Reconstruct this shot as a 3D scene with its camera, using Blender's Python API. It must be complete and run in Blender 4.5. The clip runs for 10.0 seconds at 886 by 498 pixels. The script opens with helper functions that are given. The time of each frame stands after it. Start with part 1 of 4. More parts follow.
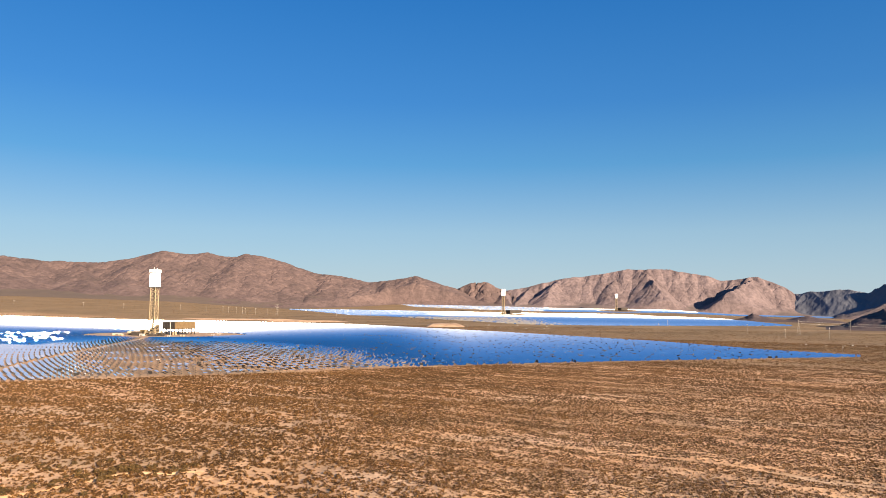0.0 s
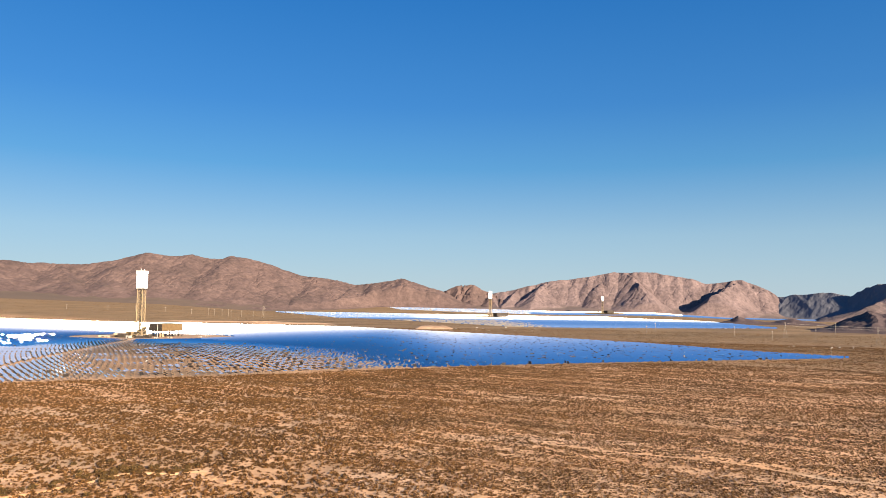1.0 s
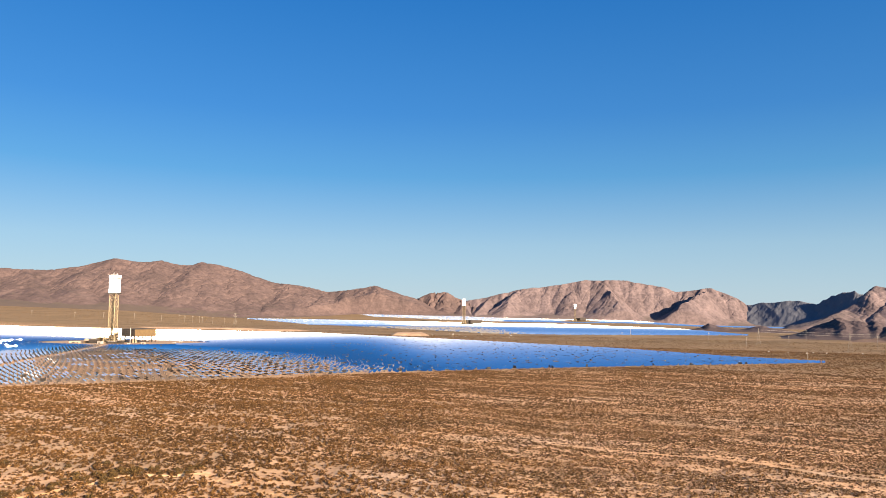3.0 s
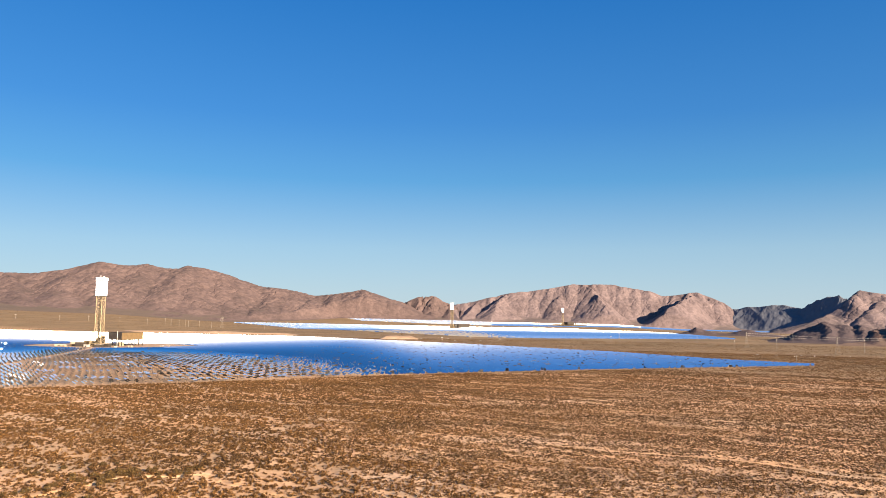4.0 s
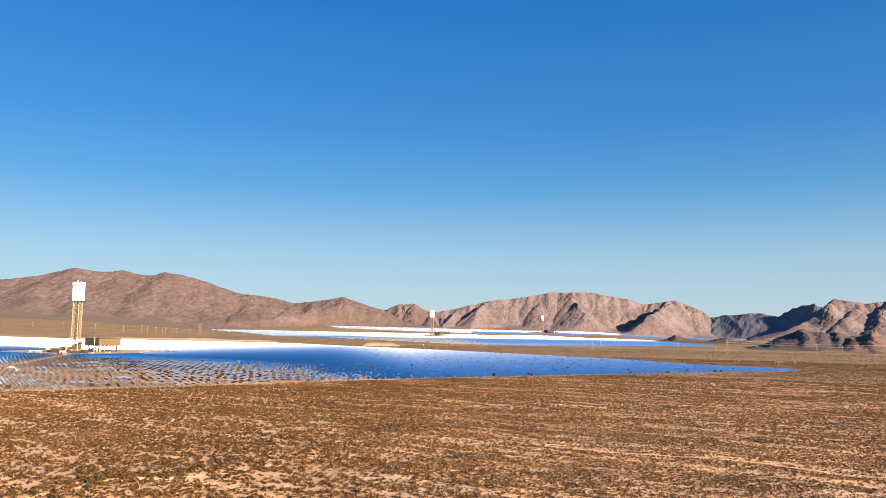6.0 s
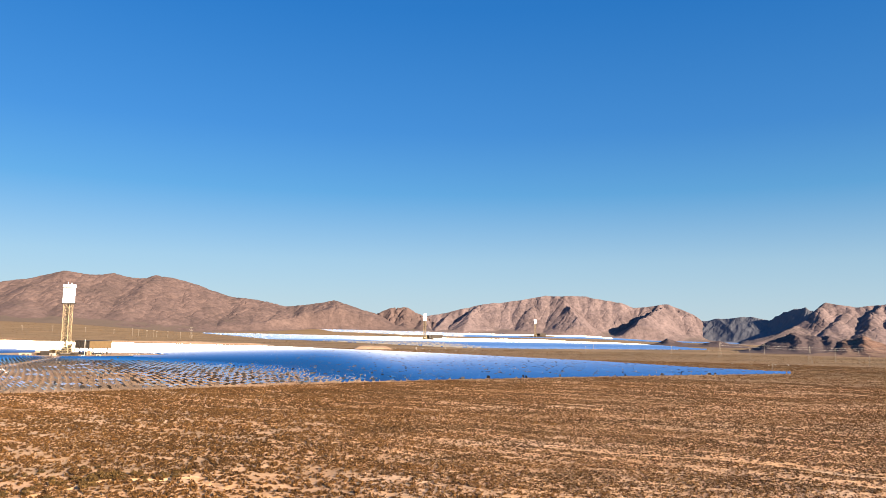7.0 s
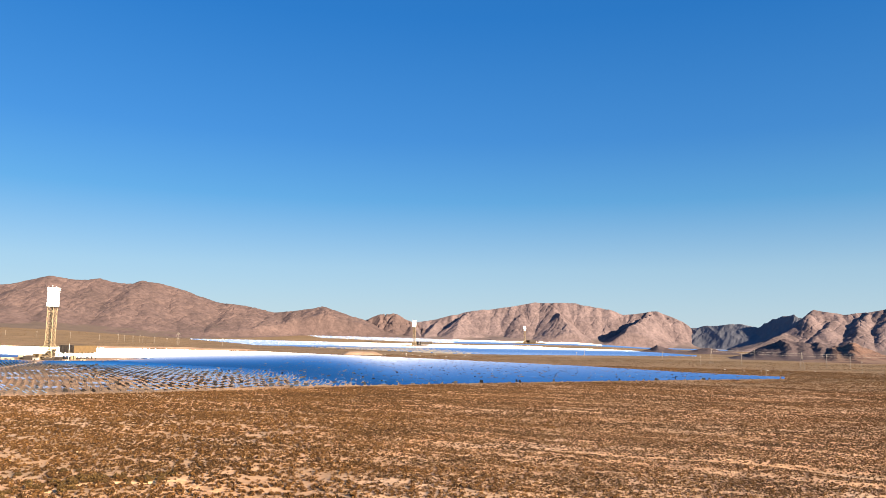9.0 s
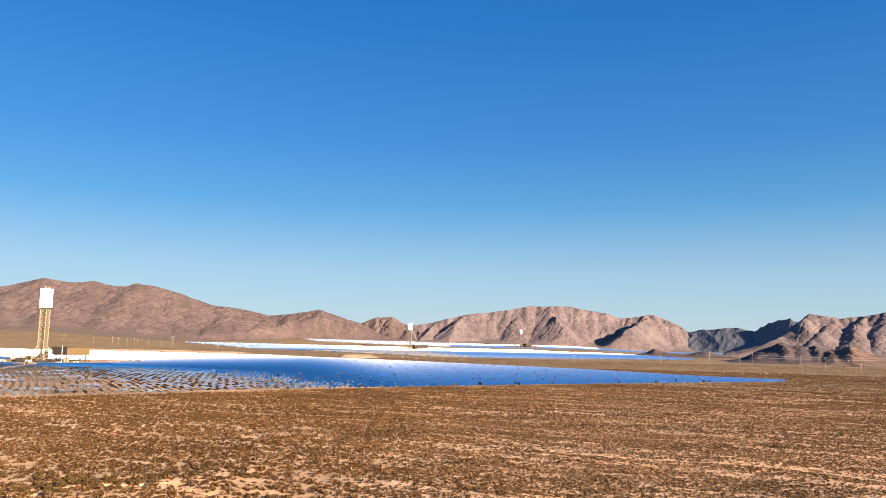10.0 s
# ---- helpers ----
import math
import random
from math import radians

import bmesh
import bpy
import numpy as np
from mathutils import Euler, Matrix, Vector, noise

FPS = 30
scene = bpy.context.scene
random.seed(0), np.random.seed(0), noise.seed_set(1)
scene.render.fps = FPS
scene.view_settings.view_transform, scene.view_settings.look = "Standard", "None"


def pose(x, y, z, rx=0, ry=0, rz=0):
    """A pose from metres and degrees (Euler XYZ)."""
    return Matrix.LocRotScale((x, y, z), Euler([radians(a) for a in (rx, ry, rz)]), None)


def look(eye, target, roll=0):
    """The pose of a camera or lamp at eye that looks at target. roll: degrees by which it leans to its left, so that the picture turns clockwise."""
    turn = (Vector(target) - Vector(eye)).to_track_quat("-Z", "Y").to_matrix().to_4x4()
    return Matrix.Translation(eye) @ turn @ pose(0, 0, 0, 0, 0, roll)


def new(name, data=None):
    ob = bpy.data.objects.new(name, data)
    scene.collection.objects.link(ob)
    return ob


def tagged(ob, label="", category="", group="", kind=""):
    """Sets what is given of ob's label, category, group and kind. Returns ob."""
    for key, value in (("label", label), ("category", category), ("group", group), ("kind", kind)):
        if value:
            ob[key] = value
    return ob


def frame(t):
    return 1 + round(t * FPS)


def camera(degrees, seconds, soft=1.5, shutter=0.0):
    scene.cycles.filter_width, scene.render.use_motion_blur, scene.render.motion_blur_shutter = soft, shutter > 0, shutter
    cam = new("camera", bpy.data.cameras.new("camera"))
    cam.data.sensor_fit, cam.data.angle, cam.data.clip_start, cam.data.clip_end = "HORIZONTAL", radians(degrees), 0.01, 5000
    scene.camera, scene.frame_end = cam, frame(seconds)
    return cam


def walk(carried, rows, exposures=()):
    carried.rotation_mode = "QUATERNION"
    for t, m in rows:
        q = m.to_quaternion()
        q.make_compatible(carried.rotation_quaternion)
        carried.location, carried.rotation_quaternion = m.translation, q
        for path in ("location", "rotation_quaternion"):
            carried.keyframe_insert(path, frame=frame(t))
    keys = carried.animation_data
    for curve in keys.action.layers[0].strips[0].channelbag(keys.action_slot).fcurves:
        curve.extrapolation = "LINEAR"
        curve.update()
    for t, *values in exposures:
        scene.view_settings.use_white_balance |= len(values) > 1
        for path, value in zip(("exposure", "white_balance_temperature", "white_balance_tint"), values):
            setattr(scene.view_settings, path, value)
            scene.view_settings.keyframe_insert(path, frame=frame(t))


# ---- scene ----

# ---- camera ----
cam = camera(62.15, 10.0, soft=0.4)
walk(cam, [
    (0, pose(0.00, 0.00, 81.91, 93.917, -0.497, 0.000)),
    (1, pose(-10.65, 3.13, 79.29, 94.166, -0.563, -1.175)),
    (2, pose(-20.57, 6.55, 76.49, 94.479, -0.618, -2.361)),
    (3, pose(-29.30, 10.06, 73.67, 94.825, -0.663, -3.496)),
    (4, pose(-36.56, 13.62, 70.93, 95.180, -0.702, -4.535)),
    (5, pose(-42.21, 17.35, 68.31, 95.526, -0.739, -5.446)),
    (6, pose(-46.31, 21.51, 65.83, 95.855, -0.777, -6.214)),
    (7, pose(-49.06, 26.54, 63.44, 96.163, -0.818, -6.839)),
    (8, pose(-50.86, 33.03, 61.03, 96.456, -0.866, -7.335)),
    (9, pose(-52.24, 41.73, 58.47, 96.743, -0.925, -7.732)),
    (10, pose(-53.92, 53.52, 55.57, 97.045, -0.997, -8.076)),
], exposures=[(0, 1.62), (2.5, 1.7), (5, 1.74), (10, 1.79)])

# ---- light ----
SUN_AZ, SUN_EL = 142.0, 16.5          # clockwise from the first heading; above the horizon


def direction(az, el):
    az, el = radians(az), radians(el)
    return np.array([math.sin(az) * math.cos(el), math.cos(az) * math.cos(el), math.sin(el)])


SUN = direction(SUN_AZ, SUN_EL)
AIM_SUN = direction(147.5, 14.0)       # what the mirrors are set to; they lag behind the rising sun
world = bpy.data.worlds.new("sky")
world.use_nodes = True
scene.world = world
nt = world.node_tree
sky = nt.nodes.new("ShaderNodeTexSky")
sky.sky_type = "NISHITA"
sky.sun_disc = False
sky.sun_elevation, sky.sun_rotation = radians(SUN_EL), radians(SUN_AZ)
sky.altitude, sky.air_density, sky.dust_density, sky.ozone_density = 900, 0.94, 0.9, 3.1
deep = nt.nodes.new("ShaderNodeHueSaturation")          # the clear, dry desert blue
deep.inputs["Saturation"].default_value, deep.inputs["Hue"].default_value = 1.19, 0.4977
tint = nt.nodes.new("ShaderNodeMix")
tint.data_type, tint.blend_type = "RGBA", "MULTIPLY"
tint.inputs[0].default_value, tint.inputs[7].default_value = 1.0, (0.85, 0.925, 1.07, 1)
nt.links.new(sky.outputs[0], tint.inputs[6])
nt.links.new(tint.outputs[2], deep.inputs["Color"])
# light scattered more than once evens the sky out and pales it towards the horizon, the same all round
aloft = nt.nodes.new("ShaderNodeSeparateXYZ")
nt.links.new(nt.nodes.new("ShaderNodeTexCoord").outputs["Generated"], aloft.inputs[0])


def by_height(stops):
    n = nt.nodes.new("ShaderNodeValToRGB")
    while len(n.color_ramp.elements) < len(stops):
        n.color_ramp.elements.new(0.5)
    for stop, (place, colour) in zip(n.color_ramp.elements, stops):
        stop.position, stop.color = place, (*colour, 1)
    nt.links.new(aloft.outputs["Z"], n.inputs["Fac"])
    return n.outputs["Color"]


even = by_height([(0.0, (0.74, 0.92, 1.02)), (0.09, (0.56, 0.83, 1.01)), (0.18, (0.19, 0.57, 0.99)), (0.26, (0.095, 0.412, 0.99)), (0.41, (0.033, 0.298, 0.91)), (0.9, (0.03, 0.2, 0.62))])
lifted = nt.nodes.new("ShaderNodeVectorMath")
lifted.operation = "SCALE"
lifted.inputs["Scale"].default_value = 6.1
nt.links.new(even, lifted.inputs[0])
haze = nt.nodes.new("ShaderNodeMix")
haze.data_type = "RGBA"
nt.links.new(by_height([(0.0, (0.85,) * 3), (0.12, (0.7,) * 3), (0.25, (0.55,) * 3), (0.8, (0.5,) * 3)]), haze.inputs[0])
nt.links.new(deep.outputs[0], haze.inputs[6])
nt.links.new(lifted.outputs[0], haze.inputs[7])
nt.links.new(haze.outputs[2], nt.nodes["Background"].inputs[0])
nt.nodes["Background"].inputs[1].default_value = 0.037
lamp = bpy.data.lights.new("sun", "SUN")
lamp.energy, lamp.angle, lamp.color = 5.0, radians(0.53), (1.0, 0.805, 0.59)
sun = new("sun", lamp)
sun.matrix_world = look(tuple(SUN * 1000), (0, 0, 0))


# ---- noise on arrays ----
def lattice(ix, iy, seed):
    n = (ix.astype(np.int64) * 374761393 + iy.astype(np.int64) * 668265263 + seed * 1442695041) & 0x7FFFFFFF
    n = ((n ^ (n >> 13)) * 1274126177) & 0x7FFFFFFF
    return ((n ^ (n >> 16)) & 0xFFFF) / 65535.0


def vnoise(x, y, seed=0):
    x, y = np.asarray(x, float), np.asarray(y, float)
    ix, iy = np.floor(x), np.floor(y)
    fx, fy = x - ix, y - iy
    fx, fy = fx * fx * (3 - 2 * fx), fy * fy * (3 - 2 * fy)
    a, b = lattice(ix, iy, seed), lattice(ix + 1, iy, seed)
    c, d = lattice(ix, iy + 1, seed), lattice(ix + 1, iy + 1, seed)
    return (a + (b - a) * fx) * (1 - fy) + (c + (d - c) * fx) * fy


def fbm(x, y, seed=0, octaves=4):
    total, amp, norm = 0, 1.0, 0
    for k in range(octaves):
        total = total + amp * vnoise(x * 2 ** k, y * 2 ** k, seed + 17 * k)
        norm += amp
        amp *= 0.5
    return total / norm


def crags(x, y, seed=0, octaves=4):
    """Ridged noise: sharp crests between rounded hollows."""
    total, amp, norm = 0, 1.0, 0
    for k in range(octaves):
        total = total + amp * (1 - np.abs(2 * vnoise(x * 2 ** k, y * 2 ** k, seed + 13 * k) - 1))
        norm += amp
        amp *= 0.52
    return total / norm


def smooth(e0, e1, v):
    t = np.clip((v - e0) / (e1 - e0), 0, 1)
    return t * t * (3 - 2 * t)


def inside(x, y, poly):
    hit = np.zeros(np.shape(x), bool)
    for (x0, y0), (x1, y1) in zip(poly, poly[1:] + poly[:1]):
        cross = (y0 > y) != (y1 > y)
        if y0 != y1:
            hit ^= cross & (x < (x1 - x0) * (y - y0) / (y1 - y0) + x0)
    return hit


def line_distance(x, y, pts):
    best = np.full(np.shape(x), 1e9)
    for (x0, y0), (x1, y1) in zip(pts, pts[1:]):
        dx, dy = x1 - x0, y1 - y0
        s = np.clip(((x - x0) * dx + (y - y0) * dy) / (dx * dx + dy * dy), 0, 1)
        best = np.minimum(best, np.hypot(x - x0 - s * dx, y - y0 - s * dy))
    return best


# ---- plan ----
TOWER_1, TOWER_2 = (-609.6, 1556.4), (323.8, 3947.0)
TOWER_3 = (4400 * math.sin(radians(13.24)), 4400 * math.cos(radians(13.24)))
FIELD_1 = [(-419, 700), (-330, 742), (-240, 782), (-115, 851), (69, 937), (291, 1013), (633, 1116), (626, 1122),
           (538, 1218), (420, 1459), (135, 1830), (-274, 2274), (-760, 2460), (-980, 2493), (-1430, 2384),
           (-1600, 1900), (-1350, 1150), (-800, 720)]
FIELD_2 = [(-818, 3900), (-277, 4095), (316, 4090), (962, 3990), (1245, 3660), (1300, 3340), (1202, 2524), (754, 2443),
           (500, 2407), (264, 2455), (192, 2611), (-281, 3475)]
FIELD_3 = [(az, r) for az, r in ((-3.2, 4515), (0.75, 4520), (8.6, 4525), (17.2, 4525), (22.3, 4500), (28.4, 4500),
                                 (28.4, 4350), (19, 4325), (15.4, 4285), (4.4, 4280), (-2.3, 4380))]
FIELD_3 = [(r * math.sin(radians(a)), r * math.cos(radians(a))) for a, r in FIELD_3]
ROAD = [(-470, 700), (-488, 818), (-520, 998), (-557, 1250), (-590, 1480)]
WASH = [(-190, 292), (-175, 308), (-160, 325), (-150, 339), (-142, 347), (-127, 344), (-115, 351), (-106, 341),
        (-95, 330), (-72, 312), (-55, 296)]
SANDY_WASH = [(60, 425), (127, 386), (152, 371), (175, 346), (194, 339), (260, 300)]


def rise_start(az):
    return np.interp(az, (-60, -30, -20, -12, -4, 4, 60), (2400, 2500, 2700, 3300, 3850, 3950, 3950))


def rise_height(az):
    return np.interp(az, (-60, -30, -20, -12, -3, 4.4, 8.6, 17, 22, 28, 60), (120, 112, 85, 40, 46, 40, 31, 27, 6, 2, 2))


def ground_z(x, y):
    x, y = np.asarray(x, float), np.asarray(y, float)
    r, az = np.hypot(x, y), np.degrees(np.arctan2(x, y))
    start = rise_start(az)
    t = np.clip((r - start) / (4520 - start), 0, 1.15)
    z = rise_height(az) * t ** 1.12 * (np.abs(az) < 90)
    near = smooth(900, 500, r)
    z = z + near * ((fbm(x / 70, y / 70, 3, 3) - 0.5) * 2.4 + (vnoise(x / 9, y / 9, 8) - 0.5) * 0.35)
    wash = line_distance(x, y, WASH) + (vnoise(x / 3, y / 3, 5) - 0.5) * 1.5
    z = z - 1.25 * smooth(2.0, 0.7, wash) * (0.45 + 0.55 * smooth(0.2, 0.5, vnoise(x / 9, y / 9, 15)))
    z = z - 0.6 * smooth(9, 2, line_distance(x, y, SANDY_WASH) + (vnoise(x / 12, y / 12, 6) - 0.5) * 6)
    return z


# ---- materials ----
def material(name, rough=0.85, metal=0.0):
    m = bpy.data.materials.new(name)
    m.use_nodes = True
    b = m.node_tree.nodes["Principled BSDF"]
    b.inputs["Roughness"].default_value, b.inputs["Metallic"].default_value = rough, metal
    b.inputs["Specular IOR Level"].default_value = 0.25
    return m, m.node_tree, b


def noise_node(nt, scale, detail=4, vector=None, rough=0.55):
    n = nt.nodes.new("ShaderNodeTexNoise")
    n.inputs["Scale"].default_value, n.inputs["Detail"].default_value, n.inputs["Roughness"].default_value = scale, detail, rough
    if vector is None:
        vector = nt.nodes.new("ShaderNodeNewGeometry").outputs["Position"]
    nt.links.new(vector, n.inputs["Vector"])
    return n.outputs["Fac"]


def ramp_node(nt, fac, stops):
    n = nt.nodes.new("ShaderNodeValToRGB")
    e = n.color_ramp.elements
    while len(e) < len(stops):
        e.new(0.5)
    for el, (pos, col) in zip(e, stops):
        el.position, el.color = pos, (*col, 1)
    nt.links.new(fac, n.inputs["Fac"])
    return n.outputs["Color"]


def mix_node(nt, a, b, fac, mode="MIX"):
    n = nt.nodes.new("ShaderNodeMix")
    n.data_type, n.blend_type = "RGBA", mode
    for socket, value in ((n.inputs[6], a), (n.inputs[7], b), (n.inputs[0], fac)):
        if isinstance(value, bpy.types.NodeSocket):
            nt.links.new(value, socket)
        elif isinstance(value, tuple):
            socket.default_value = (*value, 1)
        else:
            socket.default_value = value
    return n.outputs[2]


def bump_node(nt, b, height, strength, distance):
    n = nt.nodes.new("ShaderNodeBump")
    n.inputs["Strength"].default_value, n.inputs["Distance"].default_value = strength, distance
    nt.links.new(height, n.inputs["Height"])
    nt.links.new(n.outputs[0], b.inputs["Normal"])


def stretched(nt, angle, sx, sy):
    m = nt.nodes.new("ShaderNodeMapping")
    m.inputs["Rotation"].default_value = (0, 0, radians(angle))
    m.inputs["Scale"].default_value = (sx, sy, 1)
    nt.links.new(nt.nodes.new("ShaderNodeNewGeometry").outputs["Position"], m.inputs["Vector"])
    return m.outputs[0]


def ground_material():
    m, nt, b = material("desert_soil", 0.95)
    big = noise_node(nt, 1.0, 5, stretched(nt, 35, 0.004, 0.018))
    soil = ramp_node(nt, big, [(0.35, (0.61, 0.352, 0.185)), (0.52, (0.71, 0.437, 0.245)), (0.68, (0.78, 0.53, 0.34))])
    fine = noise_node(nt, 0.45, 6)
    speck = ramp_node(nt, fine, [(0.35, (0.55, 0.5, 0.42)), (0.6, (1, 1, 1))])
    col = mix_node(nt, soil, speck, 0.5, "MULTIPLY")
    scrub = noise_node(nt, 0.11, 8, rough=0.75)
    mask = ramp_node(nt, scrub, [(0.50, (0, 0, 0)), (0.60, (1, 1, 1))])
    col = mix_node(nt, col, (0.22, 0.14, 0.07), mix_node(nt, (0, 0, 0), mask, 0.22))
    bands = ramp_node(nt, noise_node(nt, 1.0, 6, stretched(nt, 8, 0.0012, 0.007), 0.6), [(0.44, (0, 0, 0)), (0.58, (1, 1, 1))])
    col = mix_node(nt, col, (0.20, 0.14, 0.075), mix_node(nt, (0, 0, 0), bands, 0.5))
    # the open plain past the mirrors is overgrown with low olive-brown brush
    where = nt.nodes.new("ShaderNodeSeparateXYZ")
    nt.links.new(nt.nodes.new("ShaderNodeNewGeometry").outputs["Position"], where.inputs[0])
    plain = nt.nodes.new("ShaderNodeMapRange")
    plain.inputs[1].default_value, plain.inputs[2].default_value, plain.inputs[4].default_value = 1100, 1700, 0.85
    east = nt.nodes.new("ShaderNodeMath")
    east.operation = "MULTIPLY_ADD"
    east.inputs[1].default_value = 0.9
    nt.links.new(where.outputs["X"], east.inputs[0])
    nt.links.new(where.outputs["Y"], east.inputs[2])
    behind = nt.nodes.new("ShaderNodeMath")
    behind.operation = "MULTIPLY_ADD"
    behind.inputs[1].default_value, behind.inputs[2].default_value = 1.5, -2350
    nt.links.new(where.outputs["Y"], behind.inputs[0])
    either = nt.nodes.new("ShaderNodeMath")
    either.operation = "MAXIMUM"
    nt.links.new(east.outputs[0], either.inputs[0])
    nt.links.new(behind.outputs[0], either.inputs[1])
    nt.links.new(either.outputs[0], plain.inputs[0])
    brush = ramp_node(nt, noise_node(nt, 1.0, 8, stretched(nt, 4, 0.0035, 0.006), 0.72), [(0.36, (0.24, 0.16, 0.08)), (0.5, (0.16, 0.11, 0.052)), (0.62, (0.105, 0.074, 0.036))])
    col = mix_node(nt, col, brush, plain.outputs[0])
    nt.links.new(col, b.inputs["Base Color"])
    bump_node(nt, b, fine, 0.5, 0.4)
    return m


def rock_material(name, dark, mid, light, scale, soil=(0.20, 0.14, 0.095), flat=0.90, grain=0.8):
    m, nt, b = material(name, 0.95)
    big = noise_node(nt, scale, 7, rough=0.62)
    col = ramp_node(nt, big, [(0.34, dark), (0.5, mid), (0.66, light)])
    fine = noise_node(nt, scale * 7, 9, rough=0.75)
    col = mix_node(nt, col, ramp_node(nt, fine, [(0.34, (0.5, 0.48, 0.46)), (0.6, (1.12, 1.08, 1.03))]), grain, "MULTIPLY")
    # flat skirts carry washed-down soil
    up = nt.nodes.new("ShaderNodeSeparateXYZ")
    nt.links.new(nt.nodes.new("ShaderNodeNewGeometry").outputs["Normal"], up.inputs[0])
    skirt = ramp_node(nt, up.outputs["Z"], [(flat, (0, 0, 0)), (0.5 * flat + 0.5, (1, 1, 1))])
    col = mix_node(nt, col, soil, skirt)
    nt.links.new(col, b.inputs["Base Color"])
    bump_node(nt, b, fine, 0.75 * grain, 3.5)
    return m


def painted(name, colour, rough=0.6, metal=0.0, vary=0.15, scale=0.5):
    m, nt, b = material(name, rough, metal)
    n = noise_node(nt, scale, 5)
    lo = tuple(c * (1 - vary) for c in colour)
    hi = tuple(min(1, c * (1 + vary)) for c in colour)
    nt.links.new(ramp_node(nt, n, [(0.35, lo), (0.65, hi)]), b.inputs["Base Color"])
    return m


def leaf_material(name, stops):
    m, nt, b = material(name, 0.9)
    rnd = nt.nodes.new("ShaderNodeNewGeometry").outputs["Random Per Island"]
    col = ramp_node(nt, rnd, stops)
    patch = ramp_node(nt, noise_node(nt, 1.0, 4, stretched(nt, 35, 0.008, 0.03)), [(0.4, (0.72, 0.7, 0.64)), (0.6, (1.15, 1.08, 1.0))])
    nt.links.new(mix_node(nt, col, patch, 1.0, "MULTIPLY"), b.inputs["Base Color"])
    return m


SOIL = ground_material()
ROCK_BROWN = rock_material("brown_rock", (0.092, 0.067, 0.065), (0.122, 0.086, 0.082), (0.152, 0.108, 0.101), 0.006, (0.128, 0.095, 0.072), 0.965)
ROCK_PINK = rock_material("pink_rock", (0.124, 0.094, 0.098), (0.164, 0.126, 0.13), (0.204, 0.156, 0.158), 0.008, (0.158, 0.12, 0.108))
# dark rock that also carries the hills' shade in its colour
ROCK_DARK = rock_material("dark_rock_with_shade", (0.066, 0.05, 0.054), (0.082, 0.062, 0.065), (0.105, 0.077, 0.077), 0.02, (0.09, 0.064, 0.06), 0.97, 0.5)
# lighter reddish brown with the sunlit slopes' light mixed into it
ROCK_RED = rock_material("sunlit_red_brown_rock", (0.08, 0.05, 0.042), (0.13, 0.08, 0.064), (0.19, 0.12, 0.094), 0.02, (0.2, 0.13, 0.09), 0.98)
# blue-grey tint puts the saddle flank's shade into the rock colour
ROCK_SHADE = rock_material("shade_tinted_rock", (0.12, 0.126, 0.15), (0.132, 0.139, 0.165), (0.145, 0.152, 0.18), 0.01, (0.132, 0.139, 0.165), 0.985, 0.2)
SCRUB = leaf_material("scrub_leaf", [(0.0, (0.028, 0.013, 0.004)), (0.5, (0.084, 0.041, 0.012)), (0.92, (0.16, 0.084, 0.028)), (1.0, (0.4, 0.28, 0.18))])
GREEN = leaf_material("creosote_leaf", [(0.0, (0.045, 0.028, 0.009)), (0.7, (0.088, 0.053, 0.017)), (1.0, (0.16, 0.10, 0.035))])
STRAW = leaf_material("dry_grass", [(0.0, (0.06, 0.032, 0.012)), (0.45, (0.15, 0.084, 0.036)), (0.85, (0.33, 0.215, 0.135)), (1.0, (0.62, 0.48, 0.37))])
MIRROR, _, mb = material("mirror_glass", 0.155, 1.0)
mb.inputs["Base Color"].default_value = (0.95, 0.96, 0.97, 1)
DUSTY_MIRROR, _, mb = material("dust_filmed_mirror_glass", 0.05, 0.76)
mb.inputs["Base Color"].default_value = (0.95, 0.96, 0.97, 1)
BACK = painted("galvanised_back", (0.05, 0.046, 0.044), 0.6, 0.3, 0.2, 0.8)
# paler tone for the mirror backs of the two far fields
PALE_BACK = painted("pale_galvanised_back", (0.3, 0.28, 0.26), 0.6, 0.3, 0.2, 0.8)
STEEL = painted("cream_painted_steel", (0.37, 0.285, 0.175), 0.5, 0.1, 0.15, 0.3)
WHITE = painted("white_cladding", (0.82, 0.81, 0.78), 0.5, 0.0, 0.05, 0.2)
BROWN_CLAD = painted("brown_metal_cladding", (0.13, 0.086, 0.042), 0.55, 0.0, 0.12, 0.2)
DARK_STEEL = painted("dark_steel", (0.06, 0.05, 0.042), 0.6, 0.3, 0.2, 0.4)
GREY = painted("grey_concrete", (0.42, 0.39, 0.35), 0.85, 0.0, 0.15, 0.3)
TAN = painted("compacted_tan_earth", (0.42, 0.28, 0.18), 0.95, 0.0, 0.2, 0.05)
POLE = painted("weathered_pole", (0.24, 0.21, 0.18), 0.8, 0.0, 0.2, 0.5)
# plain grey for the narrow bands between receiver panels
BAND = painted("dull_grey_steel", (0.16, 0.145, 0.13), 0.6, 0.2, 0.15, 0.4)
# emission stands in for the sunlight that the mirrors throw on the receiver
GLOW, _, gb = material("receiver_sunlight_emission", 0.6)
gb.inputs["Base Color"].default_value = (0.85, 0.83, 0.8, 1)
gb.inputs["Emission Color"].default_value = (1.0, 0.95, 0.86, 1)
gb.inputs["Emission Strength"].default_value = 1.2


